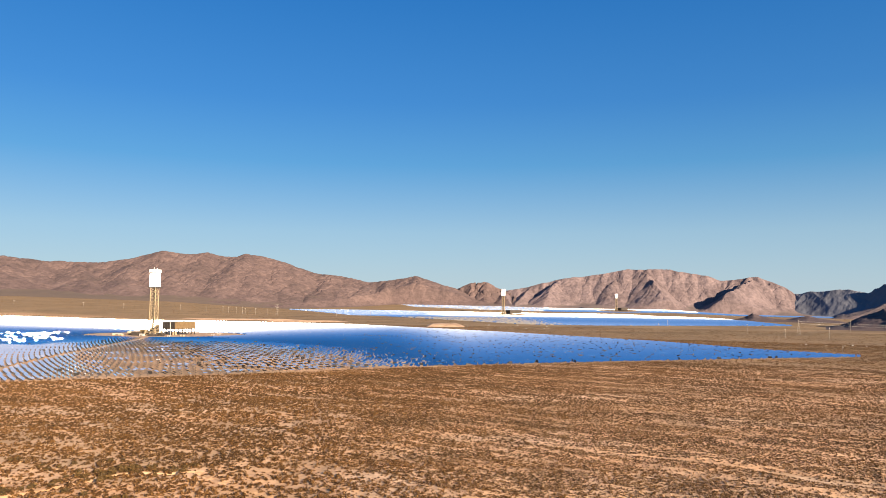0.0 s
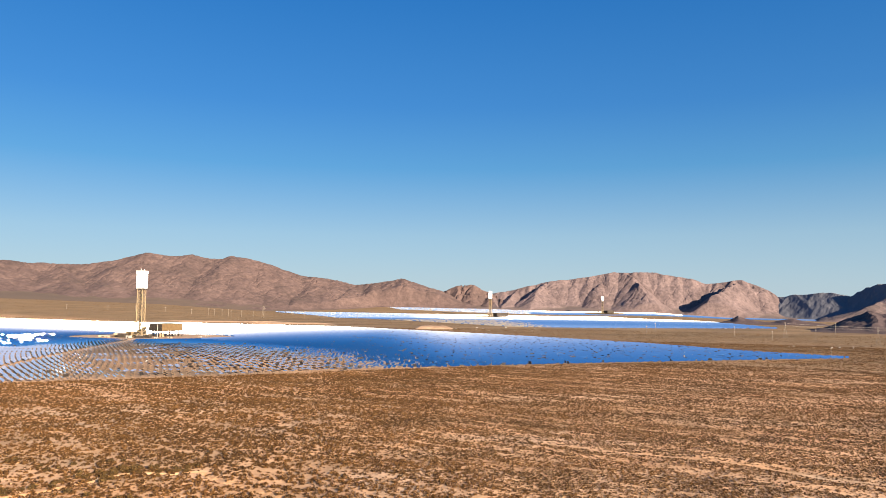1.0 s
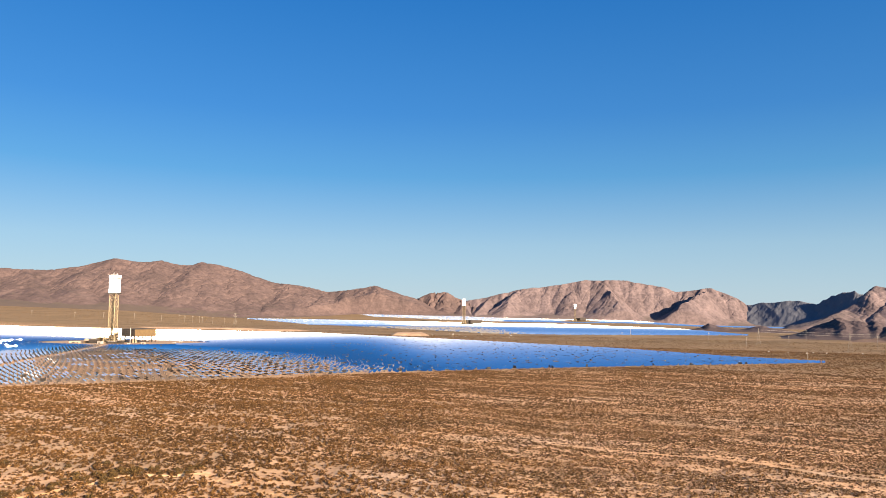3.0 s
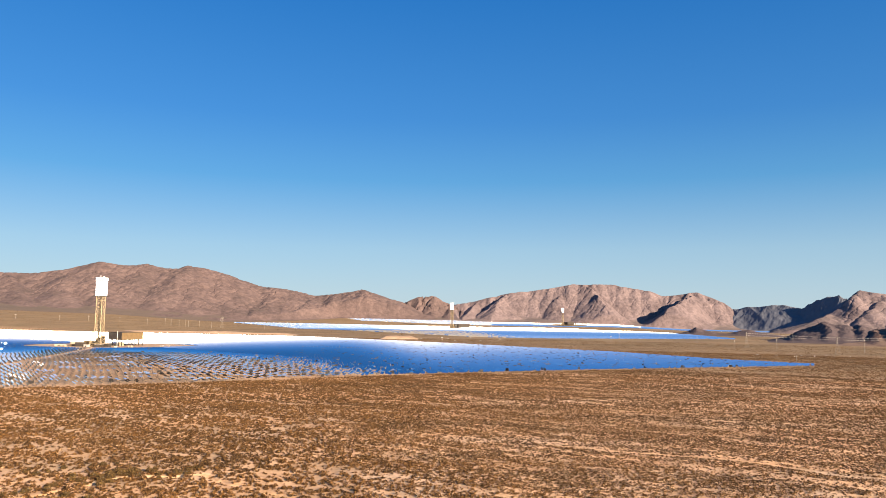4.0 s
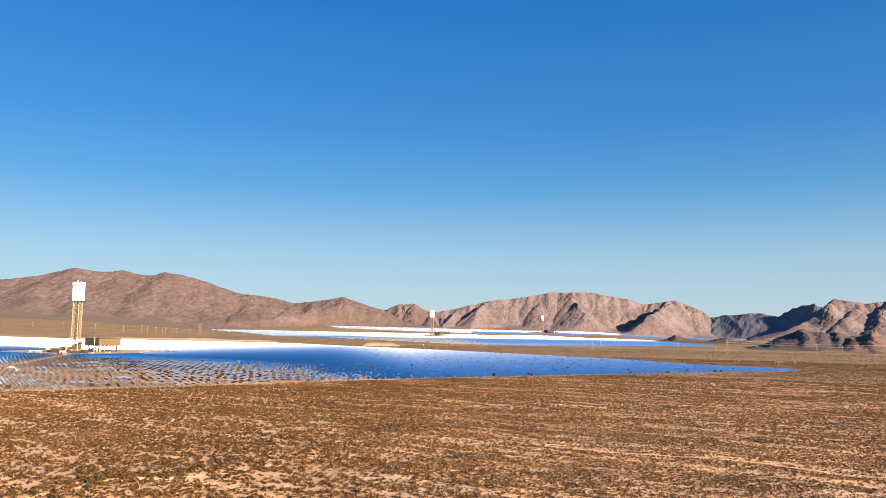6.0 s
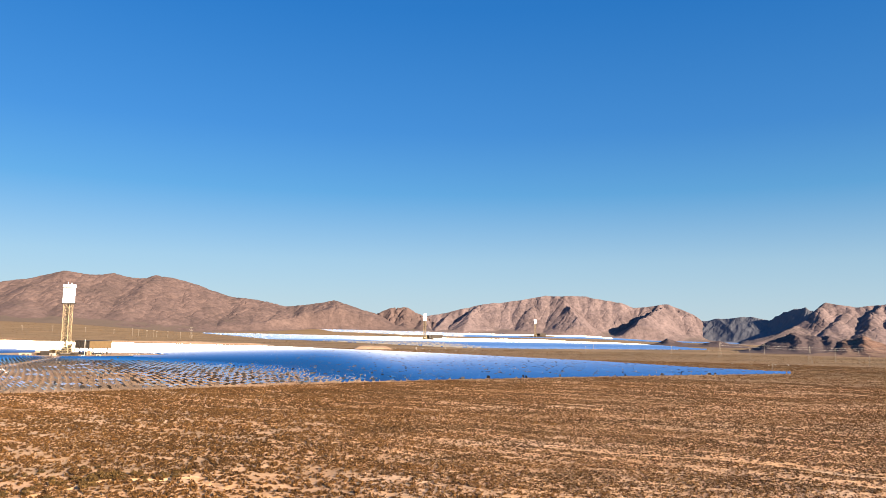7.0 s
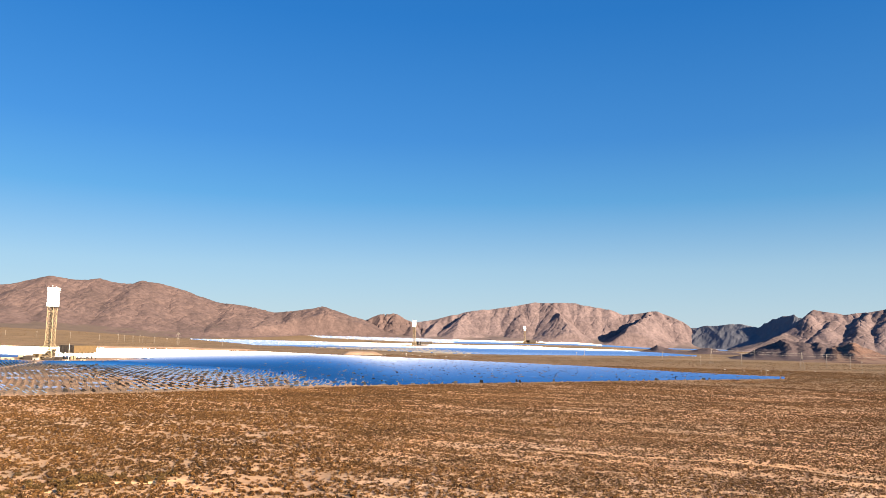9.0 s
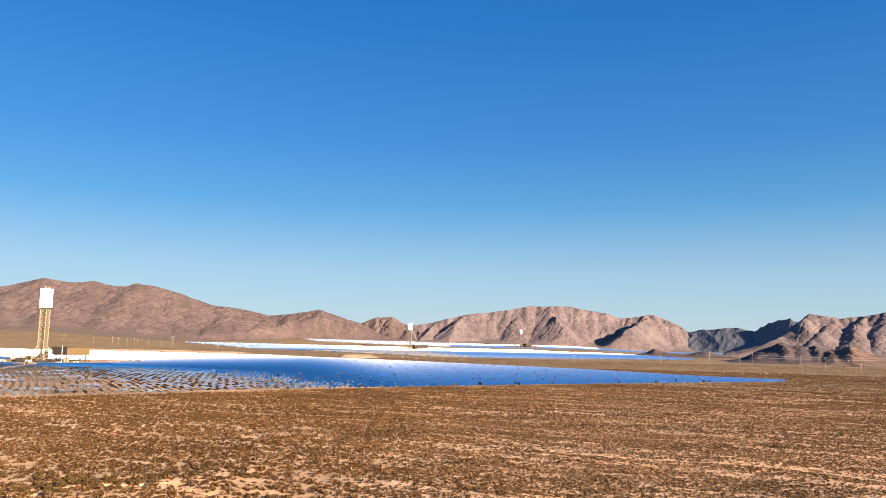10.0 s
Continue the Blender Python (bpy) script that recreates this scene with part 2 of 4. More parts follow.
# ---- mesh helpers ----
def array_mesh(name, verts, faces, mats, index=None, shade=False):
    """One mesh out of arrays: verts (n, 3), faces (m, k)."""
    me = bpy.data.meshes.new(name)
    verts, faces = np.asarray(verts, np.float32), np.asarray(faces, np.int32)
    m, k = faces.shape
    me.vertices.add(len(verts))
    me.vertices.foreach_set("co", verts.ravel())
    me.loops.add(m * k)
    me.loops.foreach_set("vertex_index", faces.ravel())
    me.polygons.add(m)
    me.polygons.foreach_set("loop_start", np.arange(0, m * k, k, dtype=np.int32))
    if index is not None:
        me.polygons.foreach_set("material_index", np.asarray(index, np.int32))
    me.polygons.foreach_set("use_smooth", np.full(m, shade, bool))
    for mat in mats:
        me.materials.append(mat)
    me.update(calc_edges=True)
    me.validate()
    return me


def part(name, bm, mat, parent, label=""):
    me = bpy.data.meshes.new(name)
    bm.to_mesh(me)
    bm.free()
    me.materials.append(mat)
    ob = new(name, me)
    ob.parent = parent
    return tagged(ob, label)


def box(bm, x0, x1, y0, y1, z0, z1):
    v = [bm.verts.new(c) for c in ((x0, y0, z0), (x1, y0, z0), (x1, y1, z0), (x0, y1, z0),
                                   (x0, y0, z1), (x1, y0, z1), (x1, y1, z1), (x0, y1, z1))]
    for f in ((3, 2, 1, 0), (4, 5, 6, 7), (0, 1, 5, 4), (1, 2, 6, 5), (2, 3, 7, 6), (3, 0, 4, 7)):
        bm.faces.new([v[i] for i in f])


def beam(bm, a, b, w):
    """A square bar from a to b."""
    a, b = Vector(a), Vector(b)
    d = (b - a).normalized()
    u = d.cross(Vector((0, 0, 1)) if abs(d.z) < 0.95 else Vector((1, 0, 0))).normalized() * w / 2
    v = d.cross(u).normalized() * w / 2
    ring = [[bm.verts.new(p + s * u + t * v) for s, t in ((-1, -1), (1, -1), (1, 1), (-1, 1))] for p in (a, b)]
    for k in range(4):
        bm.faces.new((ring[0][k], ring[0][(k + 1) % 4], ring[1][(k + 1) % 4], ring[1][k]))
    bm.faces.new(ring[0][::-1])
    bm.faces.new(ring[1])


def drum(bm, x, y, z0, z1, r, r2=None, n=20):
    r2 = r if r2 is None else r2
    low = [bm.verts.new((x + r * math.cos(6.2832 * k / n), y + r * math.sin(6.2832 * k / n), z0)) for k in range(n)]
    top = [bm.verts.new((x + r2 * math.cos(6.2832 * k / n), y + r2 * math.sin(6.2832 * k / n), z1)) for k in range(n)]
    for k in range(n):
        bm.faces.new((low[k], low[(k + 1) % n], top[(k + 1) % n], top[k]))
    bm.faces.new(low[::-1])
    bm.faces.new(top)


def polar_grid(azs, rs):
    a, r = np.meshgrid(np.radians(azs), rs, indexing="ij")
    return r * np.sin(a), r * np.cos(a)


def grid_faces(n, m, wrap=False):
    i, j = np.meshgrid(np.arange(n if wrap else n - 1), np.arange(m - 1), indexing="ij")
    k = (i + 1) % n
    return np.stack([(i * m + j), (i * m + j + 1), (k * m + j + 1), (k * m + j)], -1).reshape(-1, 4)


# ---- ground ----
def build_ground():
    azs = np.concatenate([np.arange(-44, 50, 0.27), np.arange(52, 316, 6.0)])
    rs = np.concatenate([[1, 60, 120, 180, 220], np.arange(250, 420, 1.1), np.geomspace(422, 5600, 200)])
    x, y = polar_grid(azs, rs)
    verts = np.stack([x, y, ground_z(x, y)], -1).reshape(-1, 3)
    faces = grid_faces(len(azs), len(rs), True)
    ob = new("ground", array_mesh("ground", verts, faces, [SOIL], shade=True))
    tagged(ob, "brown desert plain dotted with dry scrub and shallow washes", "ground", kind="structure")


# ---- mountains ----
def spur_lines(rng, skyline_at, a0, a1, foot, ridge, spurs, ribs):
    """Crest, spurs that slant down from it and side spurs, as pieces (u, r, height) to (u, r, height)."""
    pieces = []
    width = math.radians(a1 - a0) * ridge
    left = math.radians(a0) * ridge
    count = max(3, int(width / 30))
    crest = [(left + width * k / count, ridge + rng.uniform(-18, 8), skyline_at(left + width * k / count)) for k in range(count + 1)]
    pieces += list(zip(crest, crest[1:]))

    def run(u, r, h, slant, reach, power, level):
        """One spur: it falls from (u, r, h), leaning sideways by slant, and sends out side spurs."""
        steps = max(4, int(reach / 28))
        here = (u, r, h)
        lean = slant
        for k in range(1, steps + 1):
            q = k / steps
            lean = 0.7 * lean + 0.3 * slant + rng.uniform(-0.16, 0.16)
            step = reach / steps
            long = math.hypot(1, lean)
            bump = 1 + rng.uniform(-0.05, 0.06)
            there = (here[0] + lean / long * step, here[1] - step / long, min(here[2] * 1.01, h * (1 - q) ** power * bump))
            pieces.append((here, there))
            here = there
            if level < 2 and k < steps - 1 and rng.random() < (ribs if level == 0 else 0.6 * ribs):
                side = rng.choice((-1, 1))
                run(here[0], here[1], here[2] * 0.97, lean + side * rng.uniform(0.7, 1.5), reach * (1 - q) * rng.uniform(0.45, 0.85), power, level + 1)
    for top, end, share, *bulge in spurs:
        u, depth = math.radians(top) * ridge, (ridge - foot) * share
        slant = math.radians(end - top) * ridge / depth
        run(u, ridge - 6, skyline_at(u) * 0.97, slant, depth * math.hypot(1, slant), bulge[0] if bulge else rng.uniform(0.8, 1.05), 0)
    return pieces


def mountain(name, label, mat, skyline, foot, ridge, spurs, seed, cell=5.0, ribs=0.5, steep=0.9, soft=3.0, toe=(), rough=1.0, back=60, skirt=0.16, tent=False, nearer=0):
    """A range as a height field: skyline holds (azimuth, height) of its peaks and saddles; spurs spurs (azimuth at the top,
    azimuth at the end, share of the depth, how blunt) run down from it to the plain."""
    rng = random.Random(seed)
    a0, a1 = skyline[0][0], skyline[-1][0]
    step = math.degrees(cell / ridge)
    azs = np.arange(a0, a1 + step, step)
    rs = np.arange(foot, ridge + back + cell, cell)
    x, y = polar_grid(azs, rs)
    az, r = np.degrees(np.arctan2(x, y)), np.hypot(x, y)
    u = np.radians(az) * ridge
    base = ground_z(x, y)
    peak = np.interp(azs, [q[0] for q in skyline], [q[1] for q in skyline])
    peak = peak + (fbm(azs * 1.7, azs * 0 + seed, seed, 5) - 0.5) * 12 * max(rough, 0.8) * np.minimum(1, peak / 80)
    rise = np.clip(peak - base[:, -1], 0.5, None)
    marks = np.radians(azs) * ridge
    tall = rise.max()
    # the lookup is bent a little, so that no crest is a straight line
    wu = u + (fbm(u / 120, r / 120, seed + 2, 5) - 0.5) * 46
    wr = r + (fbm(u / 120, r / 120, seed + 3, 5) - 0.5) * 46
    h = np.zeros_like(u)
    for (u0, r0, h0), (u1, r1, h1) in spur_lines(rng, lambda v: float(np.interp(v, marks, rise)), a0, a1, foot, ridge, spurs, ribs):
        reach = max(h0, h1) / (0.45 * steep) + 40
        lo, hi = np.searchsorted(marks, min(u0, u1) - reach), np.searchsorted(marks, max(u0, u1) + reach)
        if hi - lo < 2:
            continue
        du, dr = u1 - u0, r1 - r0
        t = np.clip(((wu[lo:hi] - u0) * du + (wr[lo:hi] - r0) * dr) / (du * du + dr * dr + 1e-6), 0, 1)
        away = np.hypot(wu[lo:hi] - u0 - t * du, wr[lo:hi] - r0 - t * dr)
        top = h0 + (h1 - h0) * t
        grade = steep * (0.5 + 0.5 * np.clip(top / tall, 0, 1))
        fall = grade * (np.sqrt(away ** 2 + soft ** 2) - soft)
        # flanks ease out below
        here = top - np.minimum(fall, 0.8 * top) - 0.5 * np.maximum(fall - 0.8 * top, 0)
        h[lo:hi] = np.maximum(h[lo:hi], here)
    s = np.clip((r - foot) / (ridge - foot), 0, 1)
    if tent:
        # a low hill: plain slopes up to the crest, broken by slanting ribs
        crest = ridge - nearer * np.clip((azs - a0) / (a1 - a0), 0, 1)[:, None]
        slope = np.clip(1 - np.abs(wr - crest) / (ridge - nearer - foot), 0, 1)
        high = np.interp(wu + (fbm(u / 35, r / 35, seed + 31, 3) - 0.5) * 40, marks, peak)
        h = ((high - 72) * crest / ridge + 72 - base.mean()).clip(0.5) * slope ** 1.1 * (1 - 0.5 * ribs + ribs * crags((u + 0.5 * r) / 70, r / 170, seed + 21, 3))
    fan = rise[:, None] * skirt * s ** 0.9 * (0.7 + 0.6 * fbm(u / 90, r / 160, seed + 7, 3))
    clear = np.interp(az, [q[0] for q in toe], [q[1] for q in toe]) if toe else foot
    h = 0.5 * (h + fan + np.sqrt((h - fan) ** 2 + 60.0 * s)) * smooth(0, 0.08, s)
    # narrow ravines that slant down the flanks both ways, and broken rock between them
    for k, slope in enumerate((0.75, -0.6)):
        cut = 1 - np.abs(2 * vnoise((u + slope * r) / 52 + fbm(u / 60, r / 60, seed + 11, 3) * 1.2, r / 150, seed + 4 + k) - 1)
        h = h - cut ** 6 * 11 * rough * smooth(15, 90, h)
    h = h + (crags(u / 40, r / 40, seed + 13, 4) - 0.55) * 6 * rough * smooth(20, 110, h)
    h = h + (fbm(u / 20, r / 20, seed + 5, 3) - 0.5) * 4.0 * rough * smooth(8, 60, h)
    top = (h * ridge / r).max(axis=1) if not nearer else rise
    gain = np.convolve(np.pad(np.clip(rise / np.maximum(top, 0.5), 0.4, 1.6), 2, mode="edge"), np.ones(5) / 5, mode="valid")
    h = h * gain[:, None]
    edge = smooth(0, 1, np.minimum(azs - a0, a1 - azs) / 0.5)
    h = h * smooth(0, 1, (r - clear) / 130) if toe else h
    z = base + h * edge[:, None] - 1.5 * (h < 0.3)
    faces = grid_faces(len(azs), len(rs))
    ob = new(name, array_mesh(name, np.stack([x, y, z], -1).reshape(-1, 3), faces, [mat]))
    return tagged(ob, label, "mountain", kind="structure")


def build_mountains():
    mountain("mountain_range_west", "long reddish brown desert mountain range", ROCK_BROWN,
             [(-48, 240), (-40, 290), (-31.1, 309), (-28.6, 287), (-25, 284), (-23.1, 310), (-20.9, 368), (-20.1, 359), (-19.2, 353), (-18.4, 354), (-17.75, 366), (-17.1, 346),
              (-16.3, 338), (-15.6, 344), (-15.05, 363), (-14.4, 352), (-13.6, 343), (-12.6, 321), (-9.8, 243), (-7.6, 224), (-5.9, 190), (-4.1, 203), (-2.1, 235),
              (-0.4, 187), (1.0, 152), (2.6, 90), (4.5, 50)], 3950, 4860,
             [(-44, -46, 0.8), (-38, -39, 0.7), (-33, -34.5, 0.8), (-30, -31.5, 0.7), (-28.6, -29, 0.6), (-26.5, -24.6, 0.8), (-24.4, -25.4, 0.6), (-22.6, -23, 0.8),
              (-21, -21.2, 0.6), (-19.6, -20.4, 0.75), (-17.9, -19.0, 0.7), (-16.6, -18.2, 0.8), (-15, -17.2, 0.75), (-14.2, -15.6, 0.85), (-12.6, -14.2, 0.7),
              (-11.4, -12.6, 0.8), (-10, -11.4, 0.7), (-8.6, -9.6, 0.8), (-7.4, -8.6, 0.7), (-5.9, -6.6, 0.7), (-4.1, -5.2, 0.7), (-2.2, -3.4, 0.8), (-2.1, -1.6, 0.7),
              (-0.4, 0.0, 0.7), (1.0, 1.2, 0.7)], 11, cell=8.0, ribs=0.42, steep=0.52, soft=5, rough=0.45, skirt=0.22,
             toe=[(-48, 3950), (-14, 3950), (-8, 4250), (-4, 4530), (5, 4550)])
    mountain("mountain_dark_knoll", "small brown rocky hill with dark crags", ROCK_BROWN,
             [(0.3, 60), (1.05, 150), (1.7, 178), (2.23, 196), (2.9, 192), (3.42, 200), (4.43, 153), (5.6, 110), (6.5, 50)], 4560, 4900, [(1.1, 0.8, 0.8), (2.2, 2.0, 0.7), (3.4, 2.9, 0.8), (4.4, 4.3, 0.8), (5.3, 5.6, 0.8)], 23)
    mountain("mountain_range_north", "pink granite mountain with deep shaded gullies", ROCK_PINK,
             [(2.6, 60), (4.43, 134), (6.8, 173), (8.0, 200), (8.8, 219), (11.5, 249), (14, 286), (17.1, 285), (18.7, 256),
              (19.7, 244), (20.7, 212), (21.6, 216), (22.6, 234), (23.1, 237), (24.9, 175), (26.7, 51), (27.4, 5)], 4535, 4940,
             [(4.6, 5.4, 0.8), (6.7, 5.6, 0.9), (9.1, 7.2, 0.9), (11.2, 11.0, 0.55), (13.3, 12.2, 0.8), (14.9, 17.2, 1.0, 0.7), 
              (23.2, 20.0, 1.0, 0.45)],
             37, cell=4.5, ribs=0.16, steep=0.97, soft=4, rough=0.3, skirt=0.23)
    mountain("mountain_saddle_hill", "rocky mountain flank with blue-grey shade in its rock colour", ROCK_SHADE,
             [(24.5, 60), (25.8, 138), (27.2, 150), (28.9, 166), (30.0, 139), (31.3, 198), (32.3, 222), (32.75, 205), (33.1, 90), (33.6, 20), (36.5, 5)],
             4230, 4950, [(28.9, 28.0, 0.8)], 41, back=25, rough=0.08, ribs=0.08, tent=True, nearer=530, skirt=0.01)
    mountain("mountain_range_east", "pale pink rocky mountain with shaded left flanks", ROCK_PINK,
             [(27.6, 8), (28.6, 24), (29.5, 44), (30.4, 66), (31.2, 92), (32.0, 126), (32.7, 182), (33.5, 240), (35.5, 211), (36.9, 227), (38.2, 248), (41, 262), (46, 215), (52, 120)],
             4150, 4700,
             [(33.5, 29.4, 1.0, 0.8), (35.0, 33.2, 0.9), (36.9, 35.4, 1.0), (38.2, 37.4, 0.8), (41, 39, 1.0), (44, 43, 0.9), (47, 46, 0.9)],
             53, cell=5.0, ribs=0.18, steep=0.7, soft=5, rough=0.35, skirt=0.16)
    # shaded half of the hill, darkened by its rock colour
    mountain("dark_hill", "low dark hill on the plain with shade in its rock colour", ROCK_DARK,
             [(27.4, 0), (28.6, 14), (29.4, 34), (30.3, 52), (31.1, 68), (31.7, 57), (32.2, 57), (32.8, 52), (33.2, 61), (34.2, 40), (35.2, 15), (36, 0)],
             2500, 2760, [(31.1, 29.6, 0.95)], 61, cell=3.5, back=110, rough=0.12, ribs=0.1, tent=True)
    # sunlit half of the same hill, lightened by its rock colour
    mountain("red_hill", "low rocky hill with sunlight in its reddish brown colour", ROCK_RED,
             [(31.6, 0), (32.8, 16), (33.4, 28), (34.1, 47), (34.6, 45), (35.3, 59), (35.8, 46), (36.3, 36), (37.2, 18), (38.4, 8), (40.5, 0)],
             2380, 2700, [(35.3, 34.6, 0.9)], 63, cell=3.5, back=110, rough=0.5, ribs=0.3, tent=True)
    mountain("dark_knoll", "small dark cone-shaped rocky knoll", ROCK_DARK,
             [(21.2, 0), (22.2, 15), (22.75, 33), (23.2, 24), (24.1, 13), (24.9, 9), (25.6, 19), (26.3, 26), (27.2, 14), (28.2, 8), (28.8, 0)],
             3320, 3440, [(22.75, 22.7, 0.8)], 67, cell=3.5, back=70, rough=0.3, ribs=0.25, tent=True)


# ---- heliostats ----
PIVOT, HALF_W, HALF_H, GAP = 2.5, 2.45, 1.75, 0.06


def ring_places(tower, poly, inner, row=7.2, pitch=6.2, seed=1, clear=None, widen=1.0):
    """Staggered rings of heliostats round a tower, inside an outline."""
    px, py = [], []
    far = max(math.hypot(x - tower[0], y - tower[1]) for x, y in poly)
    r, k = inner, 0
    while r < far:
        n = int(2 * math.pi * r / (pitch + 0.0028 * r * widen))
        a = (np.arange(n) + 0.5 * (k % 2)) * 2 * math.pi / n
        px.append(tower[0] + r * np.sin(a))
        py.append(tower[1] + r * np.cos(a))
        r += row + 0.0055 * r * widen
        k += 1
    px, py = np.concatenate(px), np.concatenate(py)
    keep = inside(px, py, poly)
    if clear is not None:
        keep &= clear(px, py)
    keep &= vnoise(px * 3.1, py * 3.1, seed) > 0.015
    px, py = px[keep], py[keep]
    # the outer rows are set out less regularly
    rng = np.random.default_rng(seed)
    loose = 2.4 * smooth(550, 850, np.hypot(px - tower[0], py - tower[1])) * smooth(-350, 50, px)
    return px + rng.uniform(-1, 1, len(px)) * loose, py + rng.uniform(-1, 1, len(px)) * loose


def aim(px, py, tower, height, seed, standby_share):
    """Axes of every mirror: each throws the sun onto the receiver; some stand by or are out of service."""
    rng = np.random.default_rng(seed)
    n = len(px)
    pz = ground_z(px, py) + PIVOT
    p = np.stack([px, py, pz], -1)
    # mirrors on standby are turned off the receiver, towards the south
    a = np.stack([tower[0] * (1 - standby_share) - px, tower[1] * (1 - standby_share) - py, height - pz], -1)
    a /= np.linalg.norm(a, axis=1)[:, None]
    normal = a + AIM_SUN
    normal /= np.linalg.norm(normal, axis=1)[:, None]
    # small errors on every one, and a few that stand askew
    normal += rng.normal(0, 0.006, (n, 3))
    standby = (fbm(px / 24, py / 24, seed + 3, 2) > 0.74) & (py < tower[1] - 350)
    normal[standby] += np.array([-0.03, -0.24, 0.0])
    odd = rng.random(n) < 0.008 + 0.13 * smooth(-350, 100, px)
    turn, lift = rng.uniform(0.1, 3.4, odd.sum()), np.radians(rng.uniform(2, 50, odd.sum()))
    normal[odd] = np.stack([np.cos(turn) * np.cos(lift), np.sin(turn) * np.cos(lift), np.sin(lift)], -1)
    normal /= np.linalg.norm(normal, axis=1)[:, None]
    u = np.cross(normal, (0, 0, 1.0))
    u /= np.maximum(np.linalg.norm(u, axis=1), 1e-6)[:, None]
    v = np.cross(u, normal)
    return p, u, v, normal


def slabs(p, u, v, n, x0, x1, sides=True):
    """Mirror slabs between x0 and x1 along u: verts, faces, material index."""
    k = len(p)
    corners = []
    for depth in (0.06, -0.06):
        for sx, sy in ((x0, -HALF_H), (x1, -HALF_H), (x1, HALF_H), (x0, HALF_H)):
            corners.append(p + u * sx + v * sy + n * depth)
    verts = np.stack(corners, 1).reshape(-1, 3)
    quads = [(0, 3, 2, 1), (4, 5, 6, 7)]
    if sides:
        quads += [(0, 1, 5, 4), (1, 2, 6, 5), (2, 3, 7, 6), (3, 0, 4, 7)]
    quads = np.array(quads)
    faces = (np.arange(k)[:, None, None] * 8 + quads[None]).reshape(-1, 4)
    index = np.tile(np.array([0] + [1] * (len(quads) - 1)), k)
    return verts, faces, index


def posts(p, w=0.28):
    k = len(p)
    corners = []
    for z in (None, -0.1):
        for sx, sy in ((-w, -w), (w, -w), (w, w), (-w, w)):
            q = p + np.array([sx / 2, sy / 2, 0])
            if z is None:
                q[:, 2] -= PIVOT + 0.1
            else:
                q[:, 2] += z
            corners.append(q)
    verts = np.stack(corners, 1).reshape(-1, 3)
    quads = np.array([(0, 1, 5, 4), (1, 2, 6, 5), (2, 3, 7, 6), (3, 0, 4, 7)])
    faces = (np.arange(k)[:, None, None] * 8 + quads[None]).reshape(-1, 4)
    return verts, faces, np.ones(len(faces), int)


def joined(name, pieces, label, back, mirror):
    verts, faces, index, base = [], [], [], 0
    for v, f, i in pieces:
        verts.append(v)
        faces.append(f + base)
        index.append(i)
        base += len(v)
    ob = new(name, array_mesh(name, np.concatenate(verts), np.concatenate(faces), [mirror, back], np.concatenate(index)))
    return tagged(ob, label, "heliostats", kind="stuff")


def single_heliostats(p, u, v, n):
    """The heliostats along the near rim, each a thing with two mirrors, a post and a drive."""
    def mirror_mesh(glass):
        vv, ff, ii = slabs(np.zeros((1, 3)), np.array([[1.0, 0, 0]]), np.array([[0, 1.0, 0]]), np.array([[0, 0, 1.0]]), -1.14, 1.14)
        return array_mesh("mirror", vv, ff, [glass, BACK], ii)
    bright, dusty = mirror_mesh(MIRROR), mirror_mesh(DUSTY_MIRROR)
    bm = bmesh.new()
    drum(bm, 0, 0, -PIVOT - 0.3, -0.25, 0.14, 0.12, 10)
    post_me = bpy.data.meshes.new("post")
    bm.to_mesh(post_me)
    post_me.materials.append(BACK)
    bm = bmesh.new()
    box(bm, -0.3, 0.3, -0.2, 0.2, -0.35, -0.08)
    box(bm, -2.2, 2.2, -0.07, 0.07, -0.2, -0.06)
    drive_me = bpy.data.meshes.new("drive")
    bm.to_mesh(drive_me)
    drive_me.materials.append(BACK)
    for k in range(len(p)):
        e = new("heliostat")
        e.empty_display_size = 0.5
        e.location = (p[k][0], p[k][1], p[k][2] - PIVOT)
        tagged(e, "steel-post heliostat with two tilted mirrors on desert soil", "heliostat", "heliostats along the near rim")
        turn = Matrix((u[k], v[k], n[k])).transposed().to_4x4()
        q = new("post", post_me)
        q.parent, q.location = e, (0, 0, PIVOT)
        q = new("drive", drive_me)
        q.parent, q.matrix_local = e, Matrix.Translation((0, 0, PIVOT)) @ turn
        for side in (-1, 1):
            q = new("mirror", dusty if p[k][0] + 0.35 * (p[k][1] - 900) < -140 else bright)
            q.parent, q.matrix_local = e, Matrix.Translation((0, 0, PIVOT)) @ turn @ Matrix.Translation((side * 1.2, 0, 0))


